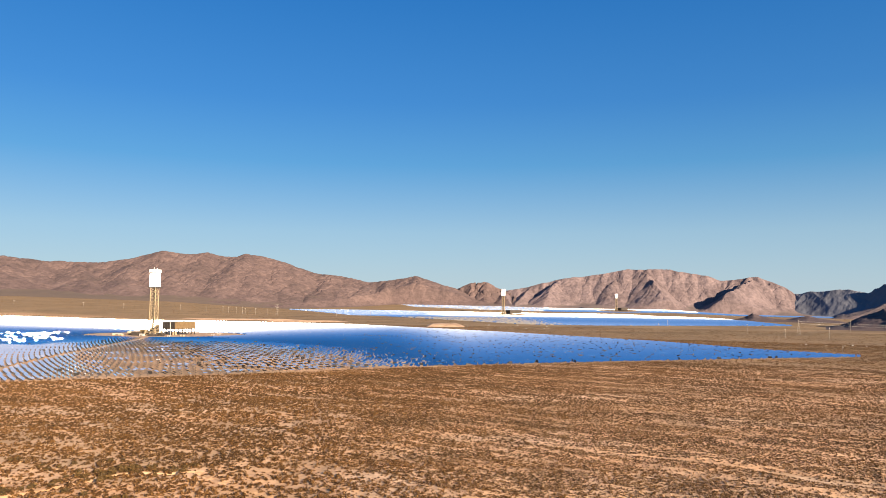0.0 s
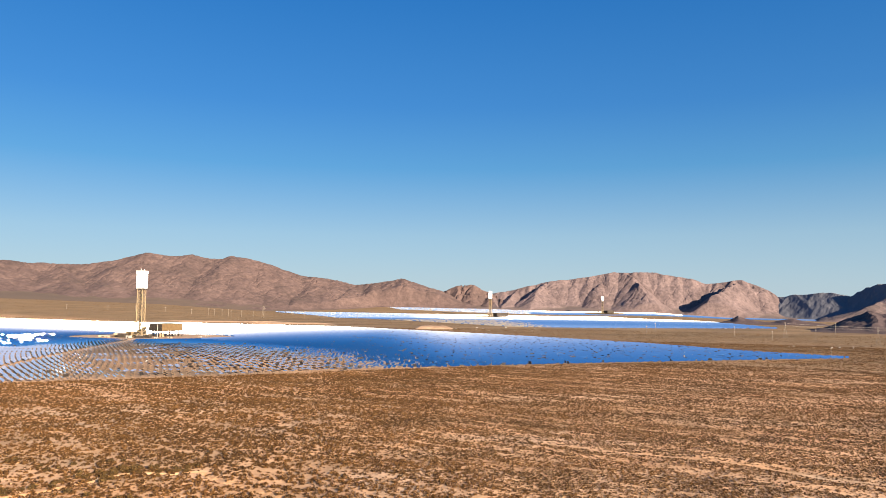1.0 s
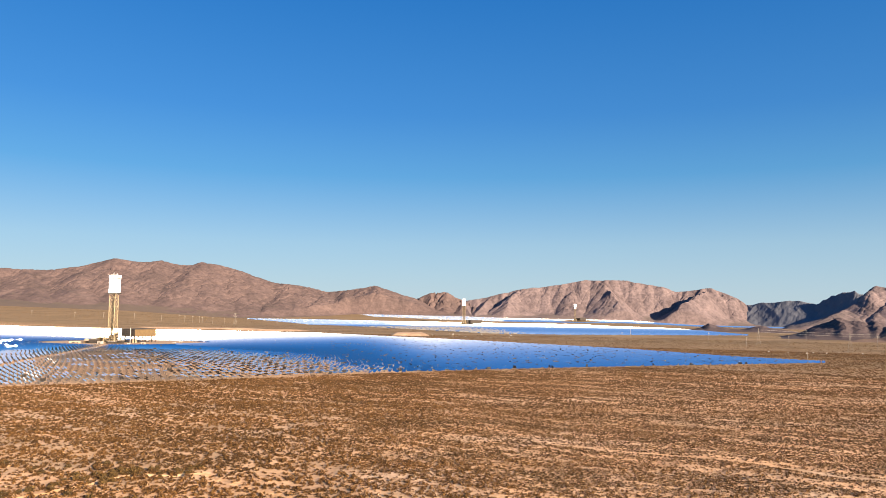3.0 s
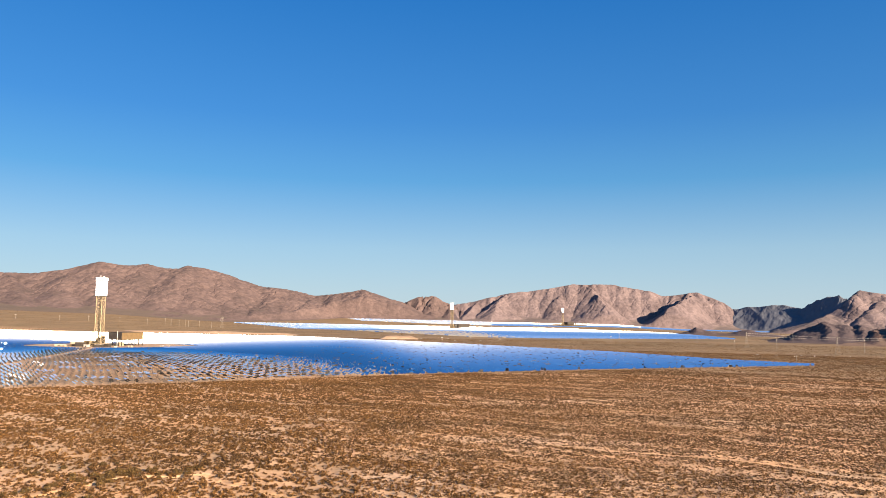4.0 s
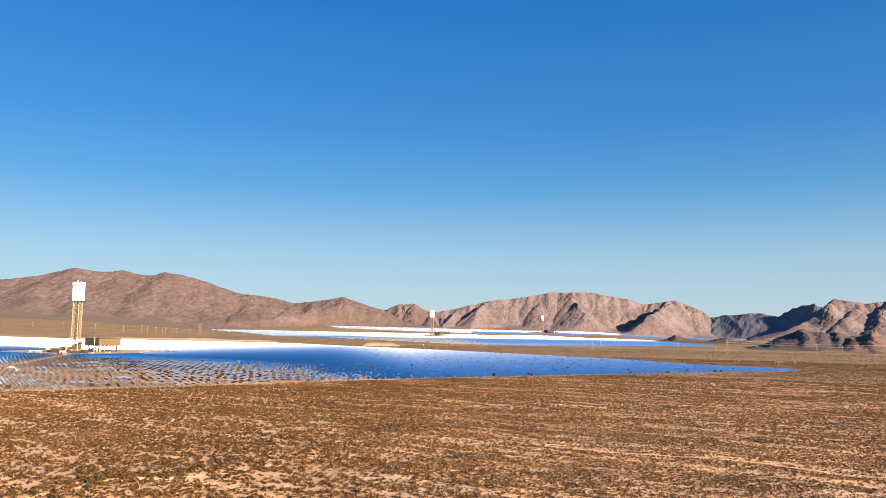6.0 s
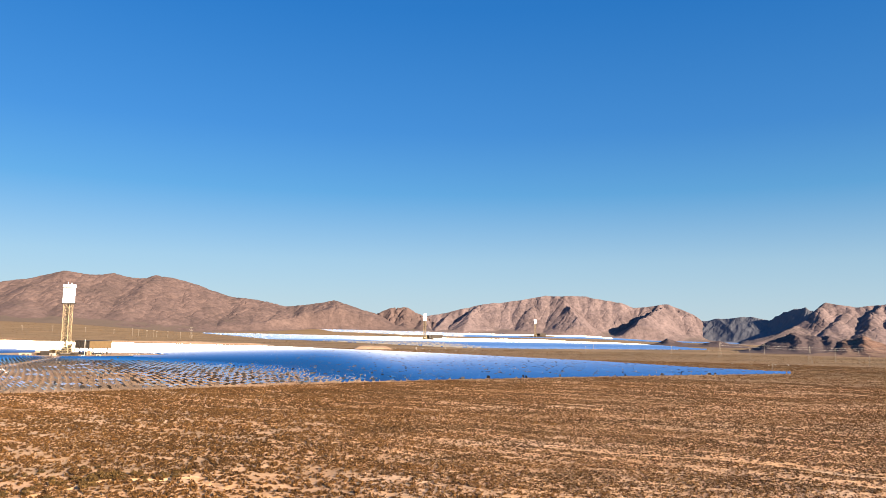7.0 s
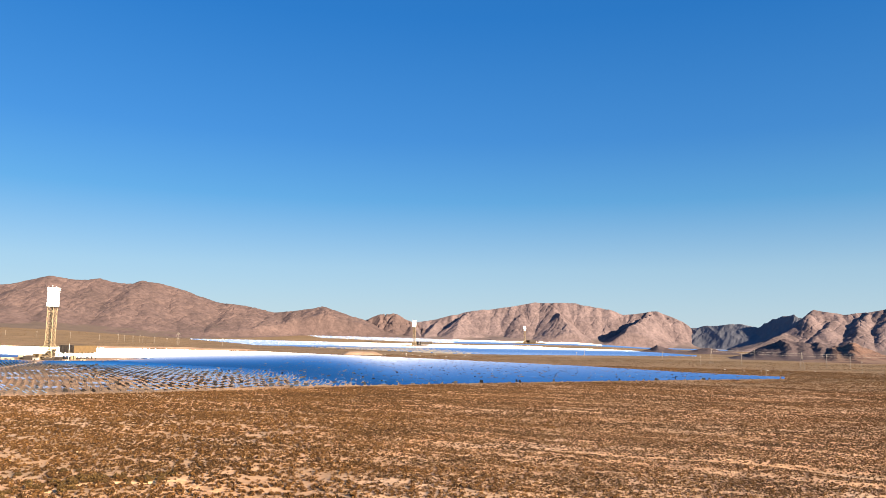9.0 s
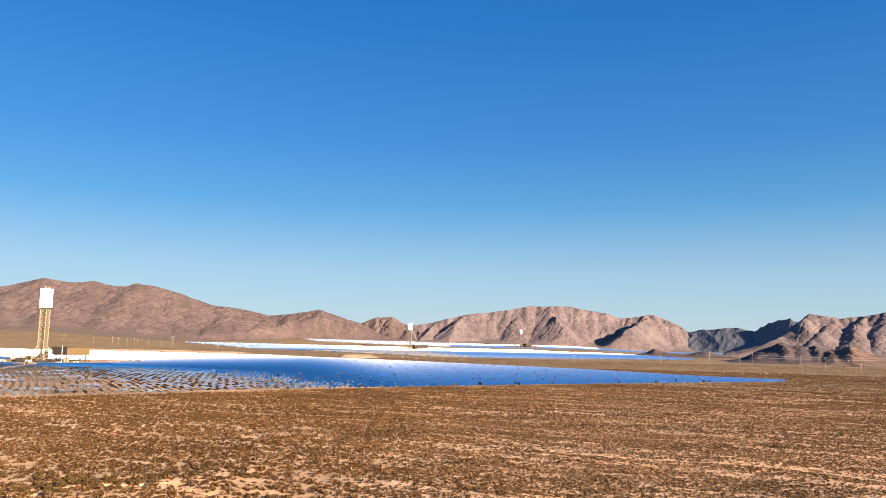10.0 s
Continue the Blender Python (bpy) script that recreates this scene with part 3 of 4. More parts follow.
def set_zones(px, py, u, v, n):
    """South-east of the tower strips of mirrors along its radii are turned away; groups stand idle, and some in the west face the low sun."""
    rng = np.random.default_rng(21)
    k = len(px)
    away = np.hypot(px - TOWER_1[0], py - TOWER_1[1])
    turn = np.degrees(np.arctan2(px - TOWER_1[0], TOWER_1[1] - py))
    edge = turn + (vnoise(away / 11, turn / 2.5, 41) - 0.5) * 8 + rng.normal(0, 2.5, k)
    strip = ((0.987 * px + 0.16 * py) / 9.0 + away / 260 + 0.4 * vnoise(px / 60, py / 60, 47) + rng.normal(0, 0.03, k)) % 1.0
    rows = (edge >= 26) & (edge < 45) & (away > 240) & (np.hypot(px, py) < 1400)
    flat = rows & (edge > 28) & (strip >= 0.48)
    n[flat] = np.array([0.0, -0.085, 1.0]) + rng.normal(0, 0.02, (flat.sum(), 3))
    west = np.interp(away, (200, 430, 600, 750), (9, 9, 14, 19.5)) - turn
    n[:, 1] += (0.03 * smooth(130, 230, away) - 0.15 * smooth(230, 560, away)) * smooth(0, 6, west) * (py < TOWER_1[1])
    n[rows & (strip < 0.48)] += np.array([0.06, 0.30, 0.0])
    idle = (fbm(px / 22, py / 22, 44, 2) > 0.69) & (away > 480) & (edge > 8) & (edge < 36)
    n[idle] += np.array([0.03, -0.13, 0.0])
    n /= np.linalg.norm(n, axis=1)[:, None]
    sparkle = (turn < -20) & (away > 200) & (away < 420) & (fbm(px / 34, py / 20, 46, 2) > 0.5) & (py < TOWER_1[1] + 60) & (rng.random(k) < 0.16)
    h, e = np.radians(rng.normal(146, 2, sparkle.sum())), np.radians(rng.normal(10, 2.0, sparkle.sum()))
    n[sparkle] = np.stack([np.sin(h) * np.cos(e), np.cos(h) * np.cos(e), np.sin(e)], -1)
    side = np.cross(n, (0, 0, 1.0))
    u[:] = side / np.maximum(np.linalg.norm(side, axis=1), 1e-6)[:, None]
    v[:] = np.cross(u, n)


def standby(px, py, middle, rng):
    """The far fields wait: their mirrors look south, the rear rows at the bright low sky, the front ones higher up;
    some in the near corner are turned away."""
    k = len(px)
    r, az = np.hypot(px, py), np.degrees(np.arctan2(px, py))
    p = np.stack([px, py, ground_z(px, py) + PIVOT], -1)
    if middle:
        goal = np.interp(r, (2400, 2900, 3250, 3500, 3650, 4100), (17, 23, 20, 14, 10.5, 9)) + 5 * smooth(2, -2, az) + rng.normal(0, 1.0, k)
        back = rng.random(k) < 0.8 * smooth(10, 7, az + 0.004 * (r - 2500)) * smooth(3450, 3200, r)
    else:
        rear = (r - 4280) / 245
        goal = np.where(az < 7.8, 14, np.where(az < 19, np.interp(rear, (0, 0.45, 0.65, 1), (20, 17, 10.5, 9)), np.interp(rear, (0, 0.8, 1), (22, 19, 13)))) + rng.normal(0, 1.0, k)
        back = (rng.random(k) < 0.3) & (az < 7.5)
    a = -p + np.array([0, 0, 72.0])
    a /= np.linalg.norm(a, axis=1)[:, None]
    e, h = np.radians(goal), np.radians(np.interp(goal, (9, 16, 40), (146, 170, 205)))
    t = np.stack([np.sin(h) * np.cos(e), np.cos(h) * np.cos(e), np.sin(e)], -1)
    n = a + t
    n[back] = np.array([0.1, 0.9, 0.35]) + rng.normal(0, 0.08, (back.sum(), 3))
    n /= np.linalg.norm(n, axis=1)[:, None]
    u = np.cross(n, (0, 0, 1.0))
    u /= np.linalg.norm(u, axis=1)[:, None]
    return p, u, np.cross(u, n), n


def build_fields():
    tx, ty = TOWER_1

    def clear(px, py):
        pad = ((px - tx - 15) / 175) ** 2 + ((py - ty - 30) / 125) ** 2 > 1
        return pad & (line_distance(px, py, ROAD) > 7)
    px, py = ring_places(TOWER_1, FIELD_1, 80, 5.3, 5.5, 1, clear)
    qx, qy = ring_places(TOWER_1, FIELD_1, 80, 6.4, 6.0, 2, clear, 0.1)
    # the eastern wing is set more closely than the rings round the tower
    wing = -20 + 160 * (vnoise(py / 60, px / 60, 31) - 0.5)
    left = px < wing
    right = qx > -20 + 160 * (vnoise(qy / 60, qx / 60, 31) - 0.5)
    px, py = np.concatenate([px[left], qx[right]]), np.concatenate([py[left], qy[right]])
    # the eastern wing stands by, turned to points south of the tower
    mixed = 0.6 * vnoise(np.hypot(px - tx, py - ty) / 8.5, np.arctan2(px - tx, py - ty) * 9, 77) + 0.4 * vnoise(px * 2.3, py * 2.3, 78)
    where_on = smooth(-190, -20, px + 0.15 * (py - 950) + 0.9 * np.maximum(py - 1180, 0))
    far_side = np.interp(py, (1150, 1450, 1650, 1800, 1950, 2100, 2250), (0.2, 0.24, 0.28, 0.32, 0.37, 0.44, 0.52))
    share = np.where(0.1 + 0.8 * mixed < where_on, far_side + (0.55 - far_side) * smooth(-150, 60, px), 0.0)
    p, u, v, n = aim(px, py, TOWER_1, 122, 5, share)
    set_zones(px, py, u, v, n)
    rim = np.argsort(np.hypot(px + 240, py - 790))[:300]
    near = np.hypot(px, py) < 1350
    single = np.zeros(len(px), bool)
    single[rim] = True
    single_heliostats(p[single], u[single], v[single], n[single])
    # dust lies on the rows that stand nearly flat
    dust = (px + 0.35 * (py - 900) + 90 * (mixed - 0.5) < -140) & (py + 110 * (vnoise(px / 45, py / 45, 83) - 0.5) + 60 * mixed < 1255) & ~single
    a, b = near & ~single & ~dust, ~near & ~single & ~dust
    pieces = [slabs(p[a], u[a], v[a], n[a], -HALF_W, -GAP), slabs(p[a], u[a], v[a], n[a], GAP, HALF_W), posts(p[a]),
              slabs(p[b], u[b], v[b], n[b], -HALF_W, HALF_W, False), posts(p[b])]
    joined("heliostat_field", pieces, "rings of mirrored heliostats round a solar tower", BACK, MIRROR)
    pieces = [slabs(p[dust], u[dust], v[dust], n[dust], -HALF_W, -GAP), slabs(p[dust], u[dust], v[dust], n[dust], GAP, HALF_W), posts(p[dust])]
    joined("heliostat_field", pieces, "rows of dust-filmed heliostats on sandy soil", BACK, DUSTY_MIRROR)
    for tower, poly, seed, row in ((TOWER_2, FIELD_2, 8, 6.0), (TOWER_3, FIELD_3, 9, 6.0)):
        def clear2(qx, qy, tower=tower):
            return ((qx - tower[0] - 20) / 130) ** 2 + ((qy - tower[1]) / 110) ** 2 > 1
        px, py = ring_places(tower, poly, 80, row, 6.6, seed, clear2, 0.75)
        rng = np.random.default_rng(seed)
        px, py = px + rng.uniform(-3.5, 3.5, len(px)), py + rng.uniform(-3.5, 3.5, len(py))
        p, u, v, n = standby(px, py, poly is FIELD_2, rng)
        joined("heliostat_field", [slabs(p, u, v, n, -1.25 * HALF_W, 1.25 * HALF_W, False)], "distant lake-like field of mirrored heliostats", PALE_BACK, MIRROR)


# ---- solar towers ----
def solar_tower(place, scale, bands, label):
    z = float(ground_z(*place))
    root = new("solar_tower")
    root.location, root.scale = (place[0], place[1], z), (scale,) * 3
    root.rotation_euler = (0, 0, radians(-12))
    tagged(root, label, "solar tower", "solar towers")
    levels = [0, 10, 20, 30] + [30 + 9.0 * k for k in range(1, 9)]
    half = [12.0, 11.0, 10.0, 6.4] + [6.0] * 8

    def corner(k, lev):
        sx, sy = ((-1, -1), (1, -1), (1, 1), (-1, 1))[k % 4]
        return (sx * half[lev], sy * half[lev], levels[lev])
    for k in range(4):
        bm = bmesh.new()
        for lev in range(len(levels) - 1):
            beam(bm, corner(k, lev), corner(k, lev + 1), 0.85)
        part("leg", bm, STEEL, root)
    for k in range(4):
        bm = bmesh.new()
        for lev in range(len(levels) - 1):
            a, b = (k, k + 1) if lev % 2 else (k + 1, k)
            beam(bm, corner(a, lev), corner(b, lev + 1), 0.45)
            beam(bm, corner(b, lev), corner(a, lev + 1), 0.35)
            beam(bm, corner(k, lev + 1), corner(k + 1, lev + 1), 0.55)
        part("bracing", bm, STEEL, root)
    bm = bmesh.new()
    box(bm, -1.0, 1.0, -2.0, 0, 0, 102)
    part("lift_shaft", bm, DARK_STEEL, root)
    for x, y in ((-4.2, 2), (4.2, -2), (2, 4.4)):
        bm = bmesh.new()
        drum(bm, x, y, 0, 102, 0.5, n=10)
        part("steam_pipe", bm, DARK_STEEL, root)
    for lev in (3, 5, 7, 9):
        bm = bmesh.new()
        w = half[lev] + 0.8
        box(bm, -w, w, -w, w, levels[lev] - 0.2, levels[lev] + 0.2)
        part("platform", bm, STEEL, root)
    bm = bmesh.new()
    for sx in (-1, 1):
        for sy in (-1, 1):
            beam(bm, (sx * 14, sy * 12.5, 0), (sx * 9, sy * 9, 26), 0.8)
    for z in (7, 14, 21, 27):
        w = 13.5 - z * 0.17
        for a, b in (((-w, -w), (w, -w)), ((w, -w), (w, w)), ((w, w), (-w, w)), ((-w, w), (-w, -w))):
            beam(bm, (*a, z), (*b, z), 0.6)
            beam(bm, (a[0] * 0.5 + b[0] * 0.5, a[1] * 0.5 + b[1] * 0.5, z - 7), (*b, z), 0.45)
    part("base_frame", bm, STEEL, root)
    for x, y, w, h in ((-6, 5, 3.5, 17), (5, 6, 3, 23), (-5, -6, 2.5, 12), (6, -6, 3, 15)):
        bm = bmesh.new()
        box(bm, x - w, x + w, y - w, y + w, 0, h)
        part("boiler_drum", bm, DARK_STEEL, root)
    bm = bmesh.new()
    box(bm, -10, 10, -10, 10, 101, 103)
    part("receiver_floor", bm, DARK_STEEL, root)
    z0 = 103
    for k, (height, mat, w) in enumerate(bands):
        bm = bmesh.new()
        box(bm, -w, w, -w, w, z0 + 0.03, z0 + height)
        bmesh.ops.bevel(bm, geom=[e for e in bm.edges if abs(e.verts[0].co.z - e.verts[1].co.z) > 0.5], offset=1.6, segments=2, affect="EDGES")
        part("receiver_panel", bm, mat, root, "white receiver panel, mirror-focused sunlight put in as emission" if mat is GLOW else "")
        z0 += height
    bm = bmesh.new()
    beam(bm, (-3, 0, z0), (-3, 0, z0 + 5), 0.6)
    beam(bm, (3, 2, z0), (3, 2, z0 + 3), 1.2)
    part("mast", bm, WHITE, root)
    return root


def condenser_building(origin, turn, size, label, scale=1.0, wall=None):
    """Raised box of an air-cooled condenser on a steel frame."""
    w, d, leg, h = size
    root = new("condenser_building")
    root.location, root.scale = (origin[0], origin[1], float(ground_z(*origin))), (scale,) * 3
    root.rotation_euler = (0, 0, radians(turn))
    tagged(root, label, "power building", "condenser buildings")
    bm = bmesh.new()
    box(bm, 0, w, 0, d, leg, leg + h)
    part("enclosure", bm, wall or BROWN_CLAD, root, "brown metal wind wall" if wall is None else "dark grey wind wall")
    bm = bmesh.new()
    box(bm, -0.6, w + 0.6, -0.6, d + 0.6, leg - 1.2, leg - 0.02)
    part("deck", bm, DARK_STEEL, root)
    bm = bmesh.new()
    box(bm, -0.5, w + 0.5, -0.5, d + 0.5, leg + h + 0.02, leg + h + 0.7)
    part("roof_rim", bm, DARK_STEEL, root)
    # dark slats put the shade of the end wall into its colour
    bm = bmesh.new()
    for k in range(9):
        box(bm, -0.3, -0.03, d * (k + 0.08) / 9, d * (k + 0.92) / 9, leg + 0.6, leg + h - 0.4)
    part("end_wall_shade", bm, DARK_STEEL, root, "dark slats standing in for shade on the end wall")
    nx, ny = max(3, int(w / 9)), max(3, int(d / 10))
    for i in range(nx + 1):
        for j in range(ny + 1):
            if 0 < i < nx and 0 < j < ny:
                continue
            x, y = 0.6 + (w - 1.2) * i / nx, 0.6 + (d - 1.2) * j / ny
            bm = bmesh.new()
            beam(bm, (x, y, 0), (x, y, leg - 1.2), 1.0)
            part("column", bm, DARK_STEEL, root)
    bm = bmesh.new()
    for i in range(nx):
        x0, x1 = 0.6 + (w - 1.2) * i / nx, 0.6 + (w - 1.2) * (i + 1) / nx
        for y in (0.6, d - 0.6):
            beam(bm, (x0, y, 0.3), (x1, y, leg - 1.4), 0.5)
    for j in range(ny):
        y0, y1 = 0.6 + (d - 1.2) * j / ny, 0.6 + (d - 1.2) * (j + 1) / ny
        for x in (0.6, w - 0.6):
            beam(bm, (x, y0, 0.3), (x, y1, leg - 1.4), 0.5)
    part("cross_bracing", bm, DARK_STEEL, root)
    return root


def build_towers():
    lit = [(9, GLOW, 8.4), (1.1, BAND, 8.3), (18.4, GLOW, 8.4), (1.7, BAND, 8.9), (6.2, WHITE, 9.3)]
    solar_tower(TOWER_1, 1.0, lit, "tall steel lattice solar tower with blazing white receiver")
    solar_tower(TOWER_2, 1.0, lit, "distant lattice solar tower with bright white receiver")
    # receiver parts outside the focused sunlight are put in as dark bands
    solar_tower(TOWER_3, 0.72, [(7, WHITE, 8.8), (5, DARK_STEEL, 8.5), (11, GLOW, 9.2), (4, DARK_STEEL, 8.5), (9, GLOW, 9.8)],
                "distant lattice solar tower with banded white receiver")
    condenser_building((-573, 1580), 56, (52, 44, 14, 14), "raised brown condenser building on steel columns")
    condenser_building((TOWER_2[0] + 35, TOWER_2[1] - 5), 38, (84, 40, 11, 15), "distant dark condenser building on columns", 1.0, DARK_STEEL)
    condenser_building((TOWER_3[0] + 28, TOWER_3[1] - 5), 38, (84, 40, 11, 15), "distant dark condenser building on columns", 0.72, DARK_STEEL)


build_ground()
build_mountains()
build_fields()
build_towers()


# ---- scrub ----
def bush_mesh(name, x, y, size, blades, mat, seed):
    """Many small bushes as loose leafy clumps: every blade is one triangle inside a low dome."""
    rng = np.random.default_rng(seed)
    n = len(x)
    z = ground_z(x, y)
    c = np.stack([x, y, z], -1)[:, None, :]
    s = size[:, None, None]
    ang = rng.random((n, blades)) * 6.2832
    rad = np.sqrt(rng.random((n, blades))) * 0.42
    hgt = (1 - rad / 0.5) * 0.42 * (0.35 + 0.65 * rng.random((n, blades)))
    mid = np.stack([rad * np.cos(ang), rad * np.sin(ang), 0.06 + hgt], -1)
    d1 = rng.normal(size=(n, blades, 3))
    d2 = rng.normal(size=(n, blades, 3))
    d1 /= np.linalg.norm(d1, axis=2)[..., None]
    d2 /= np.linalg.norm(d2, axis=2)[..., None]
    k = 0.3 if blades > 8 else 0.36
    a = c + s * (mid + k * d1)
    b = c + s * (mid + k * d2)
    e = c + s * (mid - k * 0.8 * (d1 + d2))
    verts = np.stack([a, b, e], 2).reshape(-1, 3)
    floor = np.repeat(z, blades * 3) - 0.05
    verts[:, 2] = np.maximum(verts[:, 2], floor)
    faces = np.arange(len(verts)).reshape(-1, 3)
    return array_mesh(name, verts, faces, [mat])


def scatter(r0, r1, a0, a1, area, seed, grass):
    rng = np.random.default_rng(seed)
    n = int(0.5 * radians(a1 - a0) * (r1 * r1 - r0 * r0) / area)
    r = np.sqrt(r0 * r0 + (r1 * r1 - r0 * r0) * rng.random(n))
    a = np.radians(a0 + (a1 - a0) * rng.random(n))
    x, y = r * np.sin(a), r * np.cos(a)
    # thinner along dry washes that run down the fan
    u, w = x * 0.82 - y * 0.57, x * 0.57 + y * 0.82
    dens = fbm(u / 120, w / 26, 71, 3) * 0.25 + fbm(u / 50, w / 7, 74, 2) * 0.5 + fbm(u / 18, w / 4, 72, 2) * 0.25
    keep = rng.random(n) < (smooth(0.37, 0.53, dens) * 0.68 + 0.29) * (0.2 + 0.8 * smooth(-16, 8, np.degrees(a)) if grass else 0.9 + 0.06 * smooth(-10, 0, np.degrees(a)) - 0.2 * smooth(6, 20, np.degrees(a)))
    keep &= ~inside(x, y, FIELD_1) & ~inside(x, y, FIELD_2)
    keep &= line_distance(x, y, SANDY_WASH) > 0.5 + 2.5 * vnoise(x / 10, y / 10, 73)
    keep &= line_distance(x, y, WASH) > np.where(x < -135, 0.6, 1.6)
    return x[keep], y[keep], rng.random(keep.sum())


def build_scrub():
    for name, r0, r1, a0, a1, area, blades, seed in (("scrub_near", 250, 520, -36, 40, 1.75, 9, 1), ("brush_near", 250, 520, -36, 42, 2.7, 8, 5),
                                                     ("brush_middle", 520, 900, -20, 42, 5.5, 5, 6), ("scrub_middle", 520, 1050, -34, 42, 1.9, 5, 2),
                                                     ("scrub_far", 1050, 2300, -5, 40, 40.0, 6, 3),
                                                     ("scrub_fan", 2400, 4200, -34, 34, 300.0, 5, 4),
                                                     ("scrub_outer", 1050, 1650, 10, 42, 5.0, 4, 7),
                                                     ("scrub_west", 250, 830, -36, 2, 5.0, 14, 8)):
        x, y, q = scatter(r0, r1, a0, a1, area, seed, name.startswith("brush"))
        west = smooth(1, -16, np.degrees(np.arctan2(x, y)))
        share = np.random.default_rng(seed + 40).random(len(x))
        if name == "scrub_west":
            keep = share < west
        elif r0 < 800:
            keep = share > 0.78 * west
        else:
            keep = share >= 0
        x, y, q = x[keep], y[keep], q[keep]
        size = (0.95 + 1.2 * q ** 2.4 if r0 < 520 else 1.15 + 1.2 * q ** 2.4 if r0 < 1000 else 1.3 + 1.3 * q ** 2 if blades == 4 else 1.5 + 1.6 * q ** 2)
        size = size * (1 - 0.22 * smooth(-6, 14, np.degrees(np.arctan2(x, y))))
        if name == "scrub_west":
            size = 1.2 + 1.5 * q ** 1.6
        if name.startswith("brush"):
            size = 0.65 + 0.75 * q
            ob = new("dry_grass", bush_mesh(name, x, y, size, blades, STRAW, seed))
            tagged(ob, "tufts of pale straw-coloured dry desert grass", "dry grass", kind="stuff")
            continue
        ob = new("scrub", bush_mesh(name, x, y, size, blades, SCRUB, seed))
        tagged(ob, "low dark brown desert scrub on sandy soil", "scrub", kind="stuff")


build_scrub()


def creosote(place, size, seed):
    """One larger bush: bent stems from the root and a loose crown of leaf clumps."""
    rng = np.random.default_rng(seed)
    root = new("creosote_bush")
    root.location = (*place, float(ground_z(*place)))
    tagged(root, "large dark olive creosote bush beside the dry wash", "bush", "bushes along the wash")
    bm = bmesh.new()
    for k in range(9):
        a, lean = rng.uniform(0, 6.28), rng.uniform(0.25, 0.6)
        mid = Vector((math.cos(a) * lean * 0.4, math.sin(a) * lean * 0.4, 0.5)) * size * 0.5
        tip = Vector((math.cos(a) * lean, math.sin(a) * lean, rng.uniform(0.7, 0.95))) * size * 0.6
        beam(bm, (0, 0, -0.1), mid, 0.07)
        beam(bm, mid, tip, 0.045)
    part("stems", bm, POLE, root)
    n = 150
    d = rng.normal(size=(n, 3))
    d /= np.linalg.norm(d, axis=1)[:, None]
    d[:, 2] = np.abs(d[:, 2])
    mid = d * (rng.random(n) ** 0.4)[:, None] * np.array([0.55, 0.55, 0.5]) * size + np.array([0, 0, 0.12 * size])
    e1, e2 = rng.normal(size=(n, 3)), rng.normal(size=(n, 3))
    k = size * 0.11
    verts = np.stack([mid + k * e1, mid + k * e2, mid - k * 0.6 * (e1 + e2)], 1).reshape(-1, 3)
    verts[:, 2] = np.maximum(verts[:, 2], 0.02)
    crown = new("crown", array_mesh("crown", verts, np.arange(n * 3).reshape(-1, 3), [GREEN]))
    crown.parent = root
    return root


def build_bushes():
    rng = random.Random(9)
    spots = []
    for (x0, y0), (x1, y1) in zip(WASH[:6], WASH[1:7]):
        for k in range(9):
            f = rng.random()
            spots.append((x0 + (x1 - x0) * f + rng.uniform(-9, 3), y0 + (y1 - y0) * f + rng.uniform(1.5, 12)))
    for k in range(30):
        spots.append((rng.uniform(-215, -120), rng.uniform(300, 375)))
    for k, place in enumerate(spots):
        creosote(place, rng.uniform(1.8, 3.4), k)


build_bushes()


# ---- plant yard, power lines, earthworks ----
def at_polar(az, r):
    return r * math.sin(radians(az)), r * math.cos(radians(az))


def pylon(place, height, turn):
    """Lattice pylon with three cross-arms."""
    root = new("power_pylon")
    root.location = (*place, float(ground_z(*place)))
    root.rotation_euler = (0, 0, radians(turn))
    tagged(root, "grey steel lattice power pylon on the desert plain", "power pylon", "power pylons")
    w = height * 0.11

    def c(k, f):
        sx, sy = ((-1, -1), (1, -1), (1, 1), (-1, 1))[k % 4]
        q = w * (1 - f) ** 1.3 + 0.5
        return (sx * q, sy * q, height * f)
    steps = [0, 0.22, 0.4, 0.55, 0.68, 0.8, 0.9, 1.0]
    for k in range(4):
        bm = bmesh.new()
        for a, b in zip(steps, steps[1:]):
            beam(bm, c(k, a), c(k, b), 0.24)
        part("leg", bm, POLE, root)
        bm = bmesh.new()
        for a, b in zip(steps, steps[1:]):
            beam(bm, c(k, a), c(k + 1, b), 0.12)
            beam(bm, c(k + 1, a), c(k, b), 0.12)
        part("bracing", bm, POLE, root)
    for f, reach in ((0.7, 0.2), (0.82, 0.24), (0.95, 0.18)):
        bm = bmesh.new()
        for s in (-1, 1):
            beam(bm, (0, 0, height * f), (s * height * reach, 0, height * (f - 0.005)), 0.4)
            beam(bm, (0, 0, height * (f + 0.05)), (s * height * reach, 0, height * f), 0.25)
        arm = part("cross_arm", bm, POLE, root)
        for s in (-1, 1):
            bm = bmesh.new()
            drum(bm, s * height * reach * 0.95, 0, height * (f - 0.005) - 2.4, height * (f - 0.005) - 0.15, 0.18, n=6)
            part("insulator", bm, GREY, arm, "hanging grey insulator string")
    return root


